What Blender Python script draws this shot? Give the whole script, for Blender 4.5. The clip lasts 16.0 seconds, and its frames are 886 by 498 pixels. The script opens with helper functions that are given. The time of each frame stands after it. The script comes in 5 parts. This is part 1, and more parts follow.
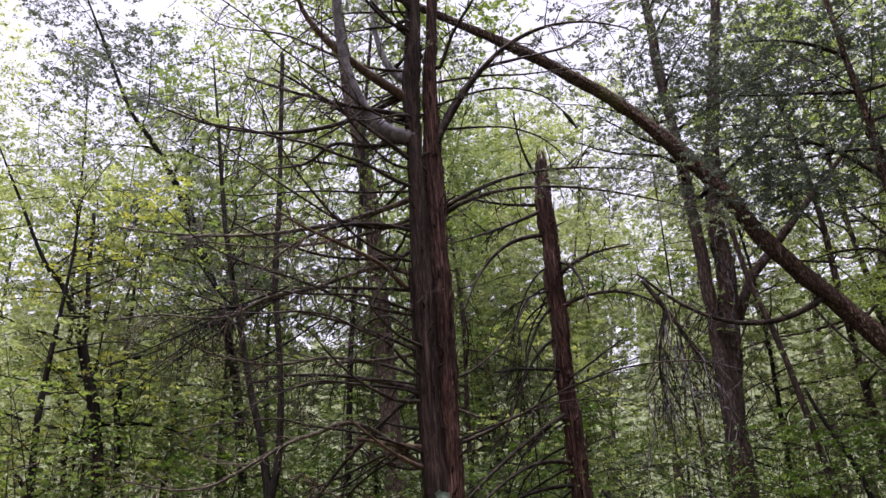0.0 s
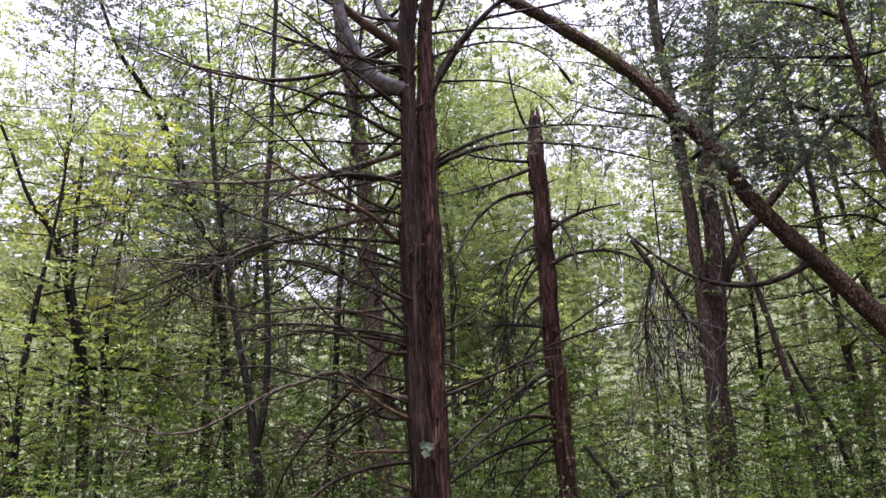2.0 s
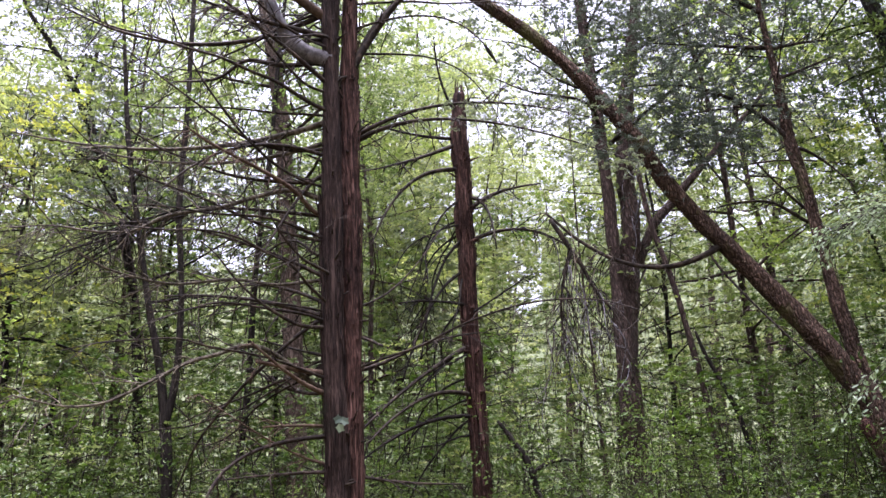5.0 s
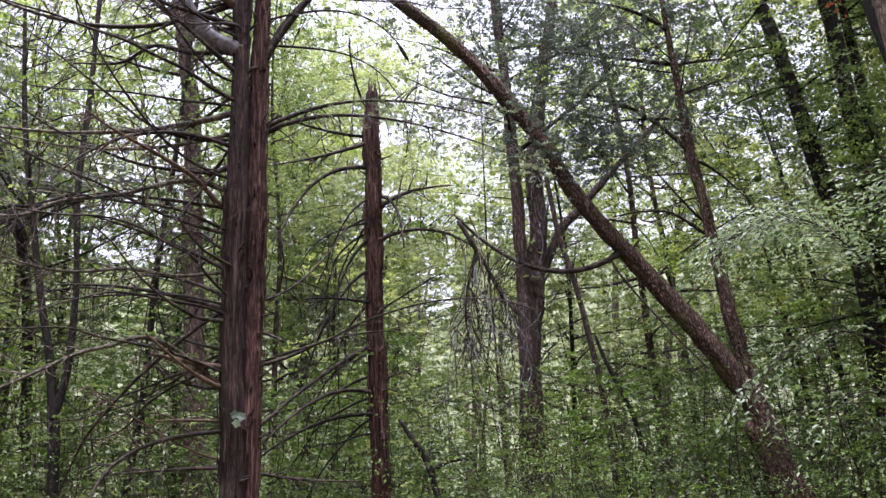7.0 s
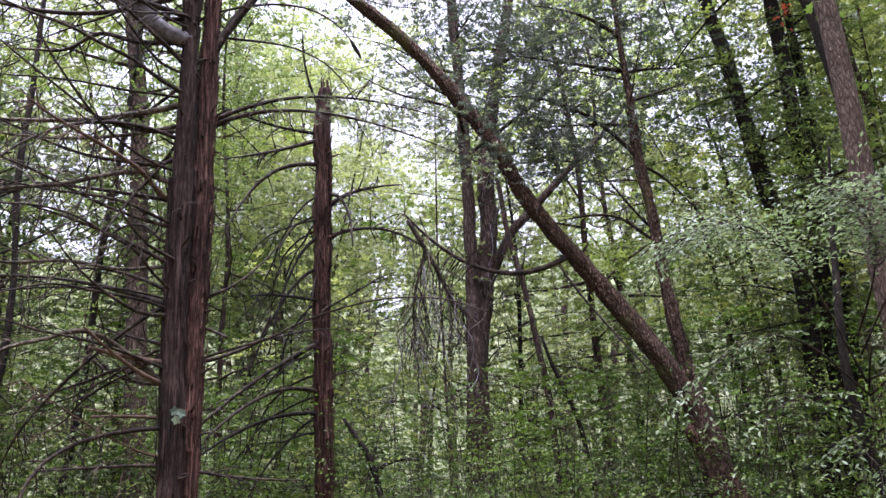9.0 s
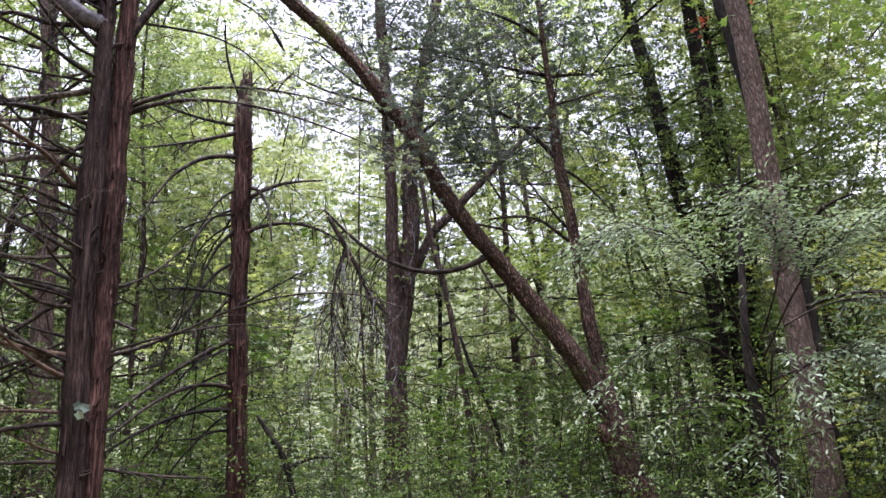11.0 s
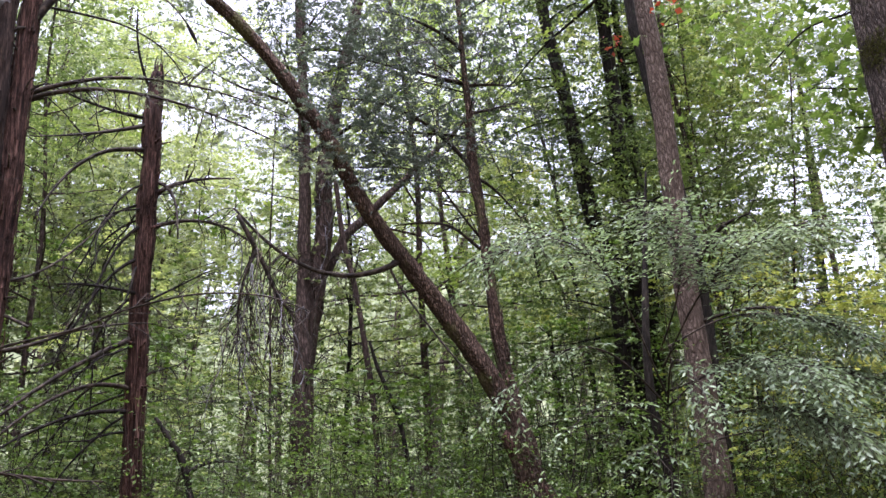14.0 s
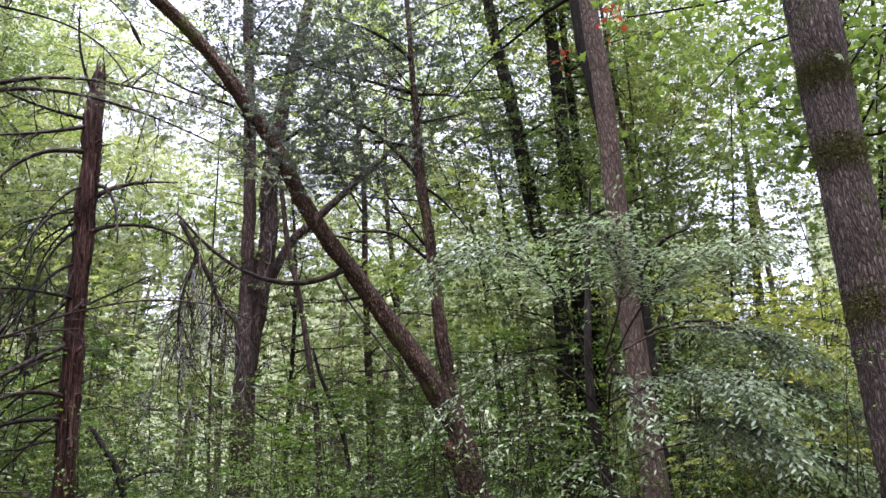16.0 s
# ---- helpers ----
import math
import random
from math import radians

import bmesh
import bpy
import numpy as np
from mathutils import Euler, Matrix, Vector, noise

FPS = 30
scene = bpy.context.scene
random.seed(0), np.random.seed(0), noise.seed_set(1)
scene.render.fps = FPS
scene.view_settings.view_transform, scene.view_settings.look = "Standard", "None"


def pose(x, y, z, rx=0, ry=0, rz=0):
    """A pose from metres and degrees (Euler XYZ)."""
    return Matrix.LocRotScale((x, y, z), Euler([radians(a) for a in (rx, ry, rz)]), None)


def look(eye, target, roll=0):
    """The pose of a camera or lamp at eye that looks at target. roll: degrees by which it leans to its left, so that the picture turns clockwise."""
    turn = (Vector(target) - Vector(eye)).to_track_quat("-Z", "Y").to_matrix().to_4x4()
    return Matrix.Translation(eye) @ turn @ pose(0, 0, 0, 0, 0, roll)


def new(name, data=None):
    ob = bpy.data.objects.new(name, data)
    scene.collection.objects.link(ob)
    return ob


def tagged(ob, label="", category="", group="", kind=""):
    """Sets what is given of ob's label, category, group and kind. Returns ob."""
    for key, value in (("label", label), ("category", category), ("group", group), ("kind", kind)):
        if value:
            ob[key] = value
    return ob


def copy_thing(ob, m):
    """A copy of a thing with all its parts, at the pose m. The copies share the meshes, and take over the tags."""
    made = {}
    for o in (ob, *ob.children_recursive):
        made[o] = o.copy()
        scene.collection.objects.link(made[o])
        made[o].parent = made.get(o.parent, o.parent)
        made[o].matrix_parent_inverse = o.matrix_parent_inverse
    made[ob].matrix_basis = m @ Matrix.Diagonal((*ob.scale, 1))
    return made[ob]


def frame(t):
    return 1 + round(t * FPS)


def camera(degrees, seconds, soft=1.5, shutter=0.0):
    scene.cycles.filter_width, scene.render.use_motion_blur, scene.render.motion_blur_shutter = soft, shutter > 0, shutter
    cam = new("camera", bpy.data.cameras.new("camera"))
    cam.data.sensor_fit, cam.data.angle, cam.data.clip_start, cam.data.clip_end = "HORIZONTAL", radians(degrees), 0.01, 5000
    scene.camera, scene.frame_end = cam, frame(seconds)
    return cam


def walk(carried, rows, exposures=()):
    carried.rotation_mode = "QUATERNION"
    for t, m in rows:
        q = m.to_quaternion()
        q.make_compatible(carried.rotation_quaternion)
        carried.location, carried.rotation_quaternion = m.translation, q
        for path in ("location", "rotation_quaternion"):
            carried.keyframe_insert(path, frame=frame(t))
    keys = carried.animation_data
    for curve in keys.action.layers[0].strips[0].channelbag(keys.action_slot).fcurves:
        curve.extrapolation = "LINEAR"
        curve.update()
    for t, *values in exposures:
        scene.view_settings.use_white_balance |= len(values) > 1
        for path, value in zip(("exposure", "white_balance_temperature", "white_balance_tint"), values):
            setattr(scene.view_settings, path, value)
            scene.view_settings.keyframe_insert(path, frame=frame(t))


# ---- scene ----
cam = camera(55.18, 16.0, soft=1.5)
PATH = [
    (0, pose(-0.000, -0.000, 1.600, 113.48, 4.24, 2.00)),
    (0.5, pose(-0.012, 0.012, 1.605, 112.46, 3.83, 1.58)),
    (1, pose(-0.011, 0.010, 1.602, 111.73, 3.40, 1.23)),
    (1.5, pose(-0.011, 0.011, 1.593, 111.06, 3.13, 0.93)),
    (2, pose(-0.011, 0.016, 1.586, 110.40, 2.96, 0.70)),
    (2.5, pose(-0.004, 0.042, 1.582, 109.37, 2.83, 0.09)),
    (3, pose(-0.003, 0.050, 1.570, 108.67, 2.67, -0.32)),
    (5.5, pose(0.011, 0.051, 1.577, 108.53, 3.42, -6.68)),
    (6, pose(0.032, 0.060, 1.555, 108.47, 3.37, -8.57)),
    (6.5, pose(0.043, 0.048, 1.548, 108.39, 3.39, -9.83)),
    (7, pose(0.080, 0.038, 1.524, 108.39, 3.29, -10.97)),
    (7.5, pose(0.092, 0.039, 1.529, 108.41, 3.21, -11.98)),
    (8, pose(0.090, 0.049, 1.518, 108.45, 3.23, -12.81)),
    (8.5, pose(0.117, 0.046, 1.501, 108.46, 3.10, -13.44)),
    (9, pose(0.132, 0.050, 1.499, 108.34, 3.08, -14.38)),
    (11.5, pose(0.212, 0.055, 1.458, 108.08, 3.36, -21.03)),
    (12, pose(0.224, 0.058, 1.454, 108.02, 3.36, -22.38)),
    (12.5, pose(0.227, 0.061, 1.455, 107.93, 3.33, -23.52)),
    (13, pose(0.230, 0.055, 1.454, 107.90, 3.24, -24.29)),
    (13.5, pose(0.234, 0.056, 1.460, 107.90, 3.18, -24.89)),
    (14, pose(0.238, 0.045, 1.464, 108.13, 3.21, -25.68)),
    (14.5, pose(0.244, 0.045, 1.458, 108.41, 3.17, -26.65)),
    (15, pose(0.242, 0.040, 1.462, 108.53, 3.30, -27.50)),
    (15.5, pose(0.236, 0.040, 1.481, 108.45, 3.38, -28.46)),
    (16, pose(0.236, 0.029, 1.493, 108.36, 3.44, -29.45)),
]
walk(cam, PATH, [(0.0, 2.83, 6230, 31), (3.0, 3.46, 6000, 32), (5.5, 3.57, 5940, 31), (9.0, 3.58, 5870, 30), (16.0, 3.68, 5870, 28)])

# world, sun and exposure: a white overcast sky
world = bpy.data.worlds.new("overcast")
scene.world = world
world.use_nodes = True
wn, wl = world.node_tree.nodes, world.node_tree.links
wn.clear()
sky = wn.new("ShaderNodeTexSky")
sky.sky_type = "NISHITA"
sky.sun_disc = False
sky.sun_elevation, sky.sun_rotation = radians(82), radians(195)
sky.air_density, sky.dust_density, sky.ozone_density = 1.0, 4.0, 1.0
hs = wn.new("ShaderNodeHueSaturation")
hs.inputs["Saturation"].default_value = 0.3
bg = wn.new("ShaderNodeBackground")
bg.inputs["Strength"].default_value = 0.05
out = wn.new("ShaderNodeOutputWorld")
wl.new(sky.outputs[0], hs.inputs["Color"])
wl.new(hs.outputs[0], bg.inputs[0])
wl.new(bg.outputs[0], out.inputs[0])
sun = new("sun", bpy.data.lights.new("sun", "SUN"))
sun.data.energy, sun.data.angle, sun.data.color = 2.2, radians(60), (1.0, 0.97, 0.93)
sun.matrix_world = look((-0.7, -2.7, 20), (0, 0, 0))


# ---- materials ----
def nodes_of(name):
    m = bpy.data.materials.new(name)
    m.use_nodes = True
    nt = m.node_tree
    nt.nodes.clear()
    return m, nt, nt.nodes.new("ShaderNodeOutputMaterial")


def ramp(nt, fac, stops):
    r = nt.nodes.new("ShaderNodeValToRGB")
    els = r.color_ramp.elements
    while len(els) < len(stops):
        els.new(0.5)
    for e, (p, c) in zip(els, stops):
        e.position, e.color = p, (*c, 1) if len(c) == 3 else c
    nt.links.new(fac, r.inputs[0])
    return r.outputs[0]


def noise_of(nt, coords, scale, detail=4, stretch=(1, 1, 1), rough=0.55):
    mp = nt.nodes.new("ShaderNodeMapping")
    mp.inputs["Scale"].default_value = stretch
    nt.links.new(coords, mp.inputs[0])
    n = nt.nodes.new("ShaderNodeTexNoise")
    n.inputs["Scale"].default_value, n.inputs["Detail"].default_value = scale, detail
    n.inputs["Roughness"].default_value = rough
    nt.links.new(mp.outputs[0], n.inputs["Vector"])
    return n.outputs["Fac"]


def mixed(nt, fac, a, b):
    x = nt.nodes.new("ShaderNodeMix")
    x.data_type = "RGBA"
    for value, socket in ((fac, x.inputs[0]), (a, x.inputs[6]), (b, x.inputs[7])):
        if isinstance(value, (int, float)):
            socket.default_value = value
        elif isinstance(value, tuple):
            socket.default_value = (*value, 1)
        else:
            nt.links.new(value, socket)
    return x.outputs[2]


def bark(name, dark, mid, light, lichen=None, lichen_at=0.62, stretch=(1, 1, 0.09), scale=26, bump=0.6, rough=0.85, moss=None, moss_at=0.66, plates=None, fleck=14, streak=None, gloss=0.08, sharp=1.0):
    """Bark: fibres along the stem, broad blotches, a growth of lichen and of moss."""
    m, nt, o = nodes_of(name)
    co = nt.nodes.new("ShaderNodeTexCoord").outputs["Object"]
    fib = noise_of(nt, co, scale, 6, stretch, 0.65)
    blot = noise_of(nt, co, 2.2, 4)
    fine = noise_of(nt, co, scale * 2.4, 5, stretch, 0.7)
    both = nt.nodes.new("ShaderNodeMath")
    both.operation = "MULTIPLY_ADD"
    nt.links.new(fine, both.inputs[0])
    both.inputs[1].default_value = 0.7
    half = nt.nodes.new("ShaderNodeMath")
    half.operation = "MULTIPLY"
    nt.links.new(fib, half.inputs[0])
    half.inputs[1].default_value = 0.5
    nt.links.new(half.outputs[0], both.inputs[2])
    fib = both.outputs[0]
    col = ramp(nt, fib, [(0.6 - 0.16 * sharp, dark), (0.6 - 0.01 * sharp, mid), (0.6 + 0.14 * sharp, light)])
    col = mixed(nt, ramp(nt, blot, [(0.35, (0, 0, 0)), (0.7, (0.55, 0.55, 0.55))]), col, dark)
    relief = fib
    if streak:
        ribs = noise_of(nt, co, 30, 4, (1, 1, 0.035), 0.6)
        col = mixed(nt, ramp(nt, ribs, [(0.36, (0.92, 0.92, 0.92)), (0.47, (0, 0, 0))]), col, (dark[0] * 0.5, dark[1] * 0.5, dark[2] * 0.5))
        col = mixed(nt, ramp(nt, noise_of(nt, co, 21, 5, (1, 1, 0.05), 0.65), [(0.57, (0, 0, 0)), (0.66, (0.85, 0.85, 0.85))]), col, streak)
        deep = nt.nodes.new("ShaderNodeMath")
        deep.operation = "MULTIPLY_ADD"
        nt.links.new(ribs, deep.inputs[0])
        deep.inputs[1].default_value = 2.0
        nt.links.new(fib, deep.inputs[2])
        relief = deep.outputs[0]
    if plates:
        warp = nt.nodes.new("ShaderNodeMix")
        warp.data_type = "VECTOR"
        warp.inputs[0].default_value = 0.025
        nt.links.new(co, warp.inputs[4])
        wob = nt.nodes.new("ShaderNodeTexNoise")
        wob.inputs["Scale"].default_value = 6
        nt.links.new(co, wob.inputs["Vector"])
        nt.links.new(wob.outputs["Color"], warp.inputs[5])
        mp = nt.nodes.new("ShaderNodeMapping")
        mp.inputs["Scale"].default_value = (plates[0], plates[0], plates[1])
        nt.links.new(warp.outputs[1], mp.inputs[0])
        vo = nt.nodes.new("ShaderNodeTexVoronoi")
        vo.feature = "DISTANCE_TO_EDGE"
        vo.inputs["Scale"].default_value = 1.6
        nt.links.new(mp.outputs[0], vo.inputs["Vector"])
        crack = ramp(nt, vo.outputs["Distance"], [(0.0, (0.15, 0.15, 0.15)), (0.3, (1, 1, 1))])
        col = mixed(nt, crack, dark, col)
        add = nt.nodes.new("ShaderNodeMath")
        add.operation = "MULTIPLY_ADD"
        nt.links.new(crack, add.inputs[0])
        add.inputs[1].default_value = 0.8
        nt.links.new(fib, add.inputs[2])
        relief = add.outputs[0]
    if lichen:
        spots = noise_of(nt, co, fleck, 5, (1, 1, 0.6), 0.7)
        col = mixed(nt, ramp(nt, spots, [(lichen_at, (0, 0, 0)), (lichen_at + 0.07, (0.8, 0.8, 0.8))]), col, lichen)
    if moss:
        pads = noise_of(nt, co, 1.7, 6, (1, 1, 0.8), 0.62)
        col = mixed(nt, ramp(nt, pads, [(moss_at, (0, 0, 0)), (moss_at + 0.08, (0.9, 0.9, 0.9))]), col, moss)
    p = nt.nodes.new("ShaderNodeBsdfPrincipled")
    p.inputs["Roughness"].default_value = rough
    p.inputs["Specular IOR Level"].default_value = gloss
    nt.links.new(col, p.inputs["Base Color"])
    b = nt.nodes.new("ShaderNodeBump")
    b.inputs["Strength"].default_value, b.inputs["Distance"].default_value = bump, 0.02
    nt.links.new(relief, b.inputs["Height"])
    nt.links.new(b.outputs[0], p.inputs["Normal"])
    nt.links.new(p.outputs[0], o.inputs[0])
    return m


def foliage(name, stops, trans=0.4, rough=0.45, spec=0.4, glow=1.0, even=False):
    """Thin leaves: each takes its own tone; light comes through them."""
    m, nt, o = nodes_of(name)
    geo = nt.nodes.new("ShaderNodeNewGeometry")
    co = nt.nodes.new("ShaderNodeTexCoord").outputs["Object"]
    broad = noise_of(nt, co, 1.2, 3)
    a = nt.nodes.new("ShaderNodeMath")
    a.operation = "MULTIPLY_ADD"
    nt.links.new(geo.outputs["Random Per Island"], a.inputs[0])
    a.inputs[1].default_value = 0.3
    b = nt.nodes.new("ShaderNodeMath")
    b.operation = "MULTIPLY_ADD"
    nt.links.new(broad, b.inputs[0])
    b.inputs[1].default_value, b.inputs[2].default_value = 1.5, -0.4
    nt.links.new(b.outputs[0], a.inputs[2])
    col = ramp(nt, a.outputs[0], stops)
    one = nt.nodes.new("ShaderNodeObjectInfo").outputs["Random"]
    tone = nt.nodes.new("ShaderNodeMix")
    tone.data_type, tone.blend_type = "RGBA", "MULTIPLY"
    tone.inputs[0].default_value = 0.15 if even else 1
    nt.links.new(col, tone.inputs[6])
    nt.links.new(ramp(nt, one, [(0.0, (0.42, 0.46, 0.5)), (0.5, (0.9, 0.9, 0.95)), (1.0, (1.22, 1.18, 0.98))]), tone.inputs[7])
    col = tone.outputs[2]
    p = nt.nodes.new("ShaderNodeBsdfPrincipled")
    p.inputs["Roughness"].default_value, p.inputs["Specular IOR Level"].default_value = rough, spec
    nt.links.new(col, p.inputs["Base Color"])
    t = nt.nodes.new("ShaderNodeBsdfTranslucent")
    tint = nt.nodes.new("ShaderNodeMix")
    tint.data_type, tint.blend_type = "RGBA", "MULTIPLY"
    tint.inputs[0].default_value = 1
    nt.links.new(col, tint.inputs[6])
    tint.inputs[7].default_value = (glow * 1.1, glow * 1.1, glow * 0.87, 1)
    nt.links.new(tint.outputs[2], t.inputs[0])
    x = nt.nodes.new("ShaderNodeMixShader")
    x.inputs[0].default_value = trans
    nt.links.new(p.outputs[0], x.inputs[1])
    nt.links.new(t.outputs[0], x.inputs[2])
    nt.links.new(x.outputs[0], o.inputs[0])
    return m


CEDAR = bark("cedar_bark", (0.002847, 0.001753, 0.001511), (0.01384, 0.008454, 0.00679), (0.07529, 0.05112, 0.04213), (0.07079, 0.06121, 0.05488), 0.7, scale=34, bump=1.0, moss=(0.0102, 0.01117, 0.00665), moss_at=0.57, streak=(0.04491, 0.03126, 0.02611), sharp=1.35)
RED_CEDAR = bark("red_cedar_bark", (0.00555, 0.002625, 0.00207), (0.02475, 0.0123, 0.00936), (0.1035, 0.0582, 0.0462), scale=34, bump=1.0, streak=(0.1253, 0.072, 0.05865), sharp=1.0)
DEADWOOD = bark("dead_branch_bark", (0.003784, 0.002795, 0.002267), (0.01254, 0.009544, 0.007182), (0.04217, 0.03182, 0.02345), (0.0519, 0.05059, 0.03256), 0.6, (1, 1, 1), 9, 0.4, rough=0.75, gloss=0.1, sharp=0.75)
WEATHERED = bark("weathered_branch_bark", (0.0091, 0.0078, 0.00585), (0.0338, 0.0286, 0.02015), (0.0975, 0.0845, 0.0598), (0.078, 0.0832, 0.052), 0.6, (1, 1, 1), 9, 0.4, rough=0.75, gloss=0.1, sharp=0.8)
TANWOOD = bark("bare_tan_wood", (0.0145, 0.00974, 0.00731), (0.0497, 0.0341, 0.0236), (0.104, 0.0779, 0.0563), None, 0.6, (1, 1, 1), 9, 0.4)
GREYLIMB = bark("smooth_grey_limb", (0.03326, 0.0321, 0.03465), (0.0887, 0.08644, 0.09425), (0.1663, 0.1667, 0.1802), (0.05544, 0.06791, 0.04851), 0.66, (1, 1, 0.6), 10, 0.3)
MOSSY = bark("lichen_bark", (0.01099, 0.007191, 0.005101), (0.05109, 0.03318, 0.02321), (0.165, 0.1129, 0.08614), (0.439, 0.3802, 0.2864), 0.67, (1, 1, 0.25), 22, 1.0, 0.85, (0.0439, 0.04287, 0.01604), 0.56, plates=(20, 7), fleck=30)
PALE = bark("pale_bark", (0.02522, 0.01797, 0.01389), (0.07226, 0.05345, 0.04221), (0.1492, 0.117, 0.09563), (0.2224, 0.1969, 0.1624), 0.63, (1, 1, 0.22), 28, 0.8, 0.85, (0.04169, 0.03595, 0.01786), 0.6, plates=(16, 5))
OAK = bark("furrowed_bark", (0.01179, 0.008919, 0.007853), (0.0492, 0.03931, 0.03336), (0.1374, 0.1131, 0.09815), (0.2557, 0.2556, 0.2307), 0.63, (1, 1, 0.13), 38, 1.0, 0.9, (0.02157, 0.02364, 0.00891), 0.58, plates=(24, 6), fleck=42)
GREY = bark("grey_brown_bark", (0.01385, 0.009623, 0.007812), (0.05212, 0.03609, 0.0305), (0.1215, 0.08833, 0.078), (0.1482, 0.1324, 0.1172), 0.68, (1, 1, 0.18), 22, 0.8, plates=(13, 3.5))
# near-black bark: shade on trunks and hanging branches is put into the colour
DARK = bark("shade_darkened_bark", (0.002595, 0.00216, 0.001725), (0.00777, 0.00648, 0.00519), (0.0243, 0.0204, 0.0165), (0.01458, 0.0195, 0.00972), 0.6, (1, 1, 0.2), 20, 0.7)

FRESH = foliage("fresh_leaves", [(0.0, (0.058, 0.078, 0.026)), (0.5, (0.149, 0.19, 0.068)), (1.0, (0.29, 0.335, 0.125))], 0.55, 0.45, 0.35)
# far leaves: the haze of distance is mixed into their greyed, lightened colour
HAZY = foliage("haze_paled_leaves", [(0.0, (0.108, 0.133, 0.078)), (0.5, (0.2, 0.24, 0.138)), (1.0, (0.312, 0.358, 0.2))], 0.55, 0.55, 0.25)
GREEN = foliage("green_leaves", [(0.0, (0.031, 0.051, 0.012)), (0.5, (0.09, 0.136, 0.033)), (1.0, (0.212, 0.268, 0.072))], 0.52, 0.44, 0.34)
UNDER = foliage("undergrowth_leaves", [(0.0, (0.0115, 0.026, 0.0035)), (0.5, (0.044, 0.086, 0.012)), (1.0, (0.112, 0.176, 0.027))], 0.45, 0.42, 0.34)
GLOSSY = foliage("glossy_leaves", [(0.0, (0.045, 0.068, 0.037)), (0.5, (0.095, 0.136, 0.076)), (1.0, (0.165, 0.216, 0.13))], 0.52, 0.45, 0.3, 1.0, True)
NEEDLE = foliage("cedar_sprays", [(0.0, (0.0449, 0.0643, 0.0435)), (0.5, (0.0769, 0.1, 0.0668)), (1.0, (0.129, 0.154, 0.103))], 0.35, 0.55, 0.4)
MAPLE = foliage("maple_leaves", [(0.0, (0.05, 0.088, 0.016)), (0.5, (0.088, 0.14, 0.026)), (1.0, (0.15, 0.2, 0.04))], 0.55, 0.45, 0.3)
WITHERED = foliage("withered_leaves", [(0.0, (0.03, 0.012, 0.009)), (0.5, (0.07, 0.028, 0.02)), (1.0, (0.12, 0.05, 0.035))], 0.25, 0.6, 0.2)
RUST = foliage("rust_red_leaves", [(0.0, (0.11, 0.016, 0.01)), (0.5, (0.2, 0.034, 0.018)), (1.0, (0.3, 0.085, 0.035))], 0.35, 0.5, 0.3, 1.0)
YELLOW = foliage("yellow_green_leaves", [(0.0, (0.13, 0.175, 0.03)), (0.5, (0.23, 0.275, 0.05)), (1.0, (0.38, 0.37, 0.08))], 0.45, 0.5, 0.3)


# ---- mesh tools ----
def mesh_of(name, verts, faces, material, smooth=True):
    me = bpy.data.meshes.new(name)
    verts, faces = np.asarray(verts, np.float32), np.asarray(faces, np.int32)
    k = faces.shape[1]
    me.vertices.add(len(verts))
    me.vertices.foreach_set("co", verts.ravel())
    me.loops.add(faces.size)
    me.loops.foreach_set("vertex_index", faces.ravel())
    me.polygons.add(len(faces))
    me.polygons.foreach_set("loop_start", np.arange(len(faces), dtype=np.int32) * k)
    me.polygons.foreach_set("use_smooth", np.full(len(faces), smooth))
    me.materials.append(material)
    me.update(calc_edges=True)
    return me


def part(name, verts, faces, material, parent=None, label="", smooth=True):
    ob = new(name, mesh_of(name, verts, faces, material, smooth))
    ob.parent = parent
    return tagged(ob, label)


def thing(name, at, label, category, group="", kind=""):
    ob = new(name)
    ob.location = at
    ob.empty_display_size = 0.2
    return tagged(ob, label, category, group, kind)


class Soup:
    """Verts and faces gathered for one mesh, about an origin."""

    def __init__(self, origin=(0, 0, 0)):
        self.v, self.f, self.n, self.o = [], [], 0, np.array(origin, float)

    def add(self, v, f):
        self.v.append(np.asarray(v, float) - self.o)
        self.f.append(np.asarray(f) + self.n)
        self.n += len(v)

    def make(self, name, material, parent=None, label="", smooth=True):
        if self.n:
            return part(name, np.concatenate(self.v), np.concatenate(self.f), material, parent, label, smooth)


def curve_through(pts, step):
    """Catmull-Rom through rows of any width, about step apart."""
    p = np.asarray(pts, float)
    if len(p) == 2:
        n = max(2, int(np.linalg.norm(p[1, :3] - p[0, :3]) / step) + 1)
        return p[0] + (p[1] - p[0]) * np.linspace(0, 1, n)[:, None]
    q = np.vstack([2 * p[0] - p[1], p, 2 * p[-1] - p[-2]])
    rows = []
    for i in range(len(p) - 1):
        a, b, c, d = q[i:i + 4]
        n = max(1, int(np.linalg.norm(c[:3] - b[:3]) / step))
        t = (np.arange(n) / n)[:, None]
        rows.append(0.5 * (2 * b + (c - a) * t + (2 * a - 5 * b + 4 * c - d) * t * t + (3 * b - a - 3 * c + d) * t ** 3))
    rows.append(p[-1:])
    return np.vstack(rows)


def lattice(rng, rows, cols):
    return rng.uniform(-1, 1, (rows, cols))


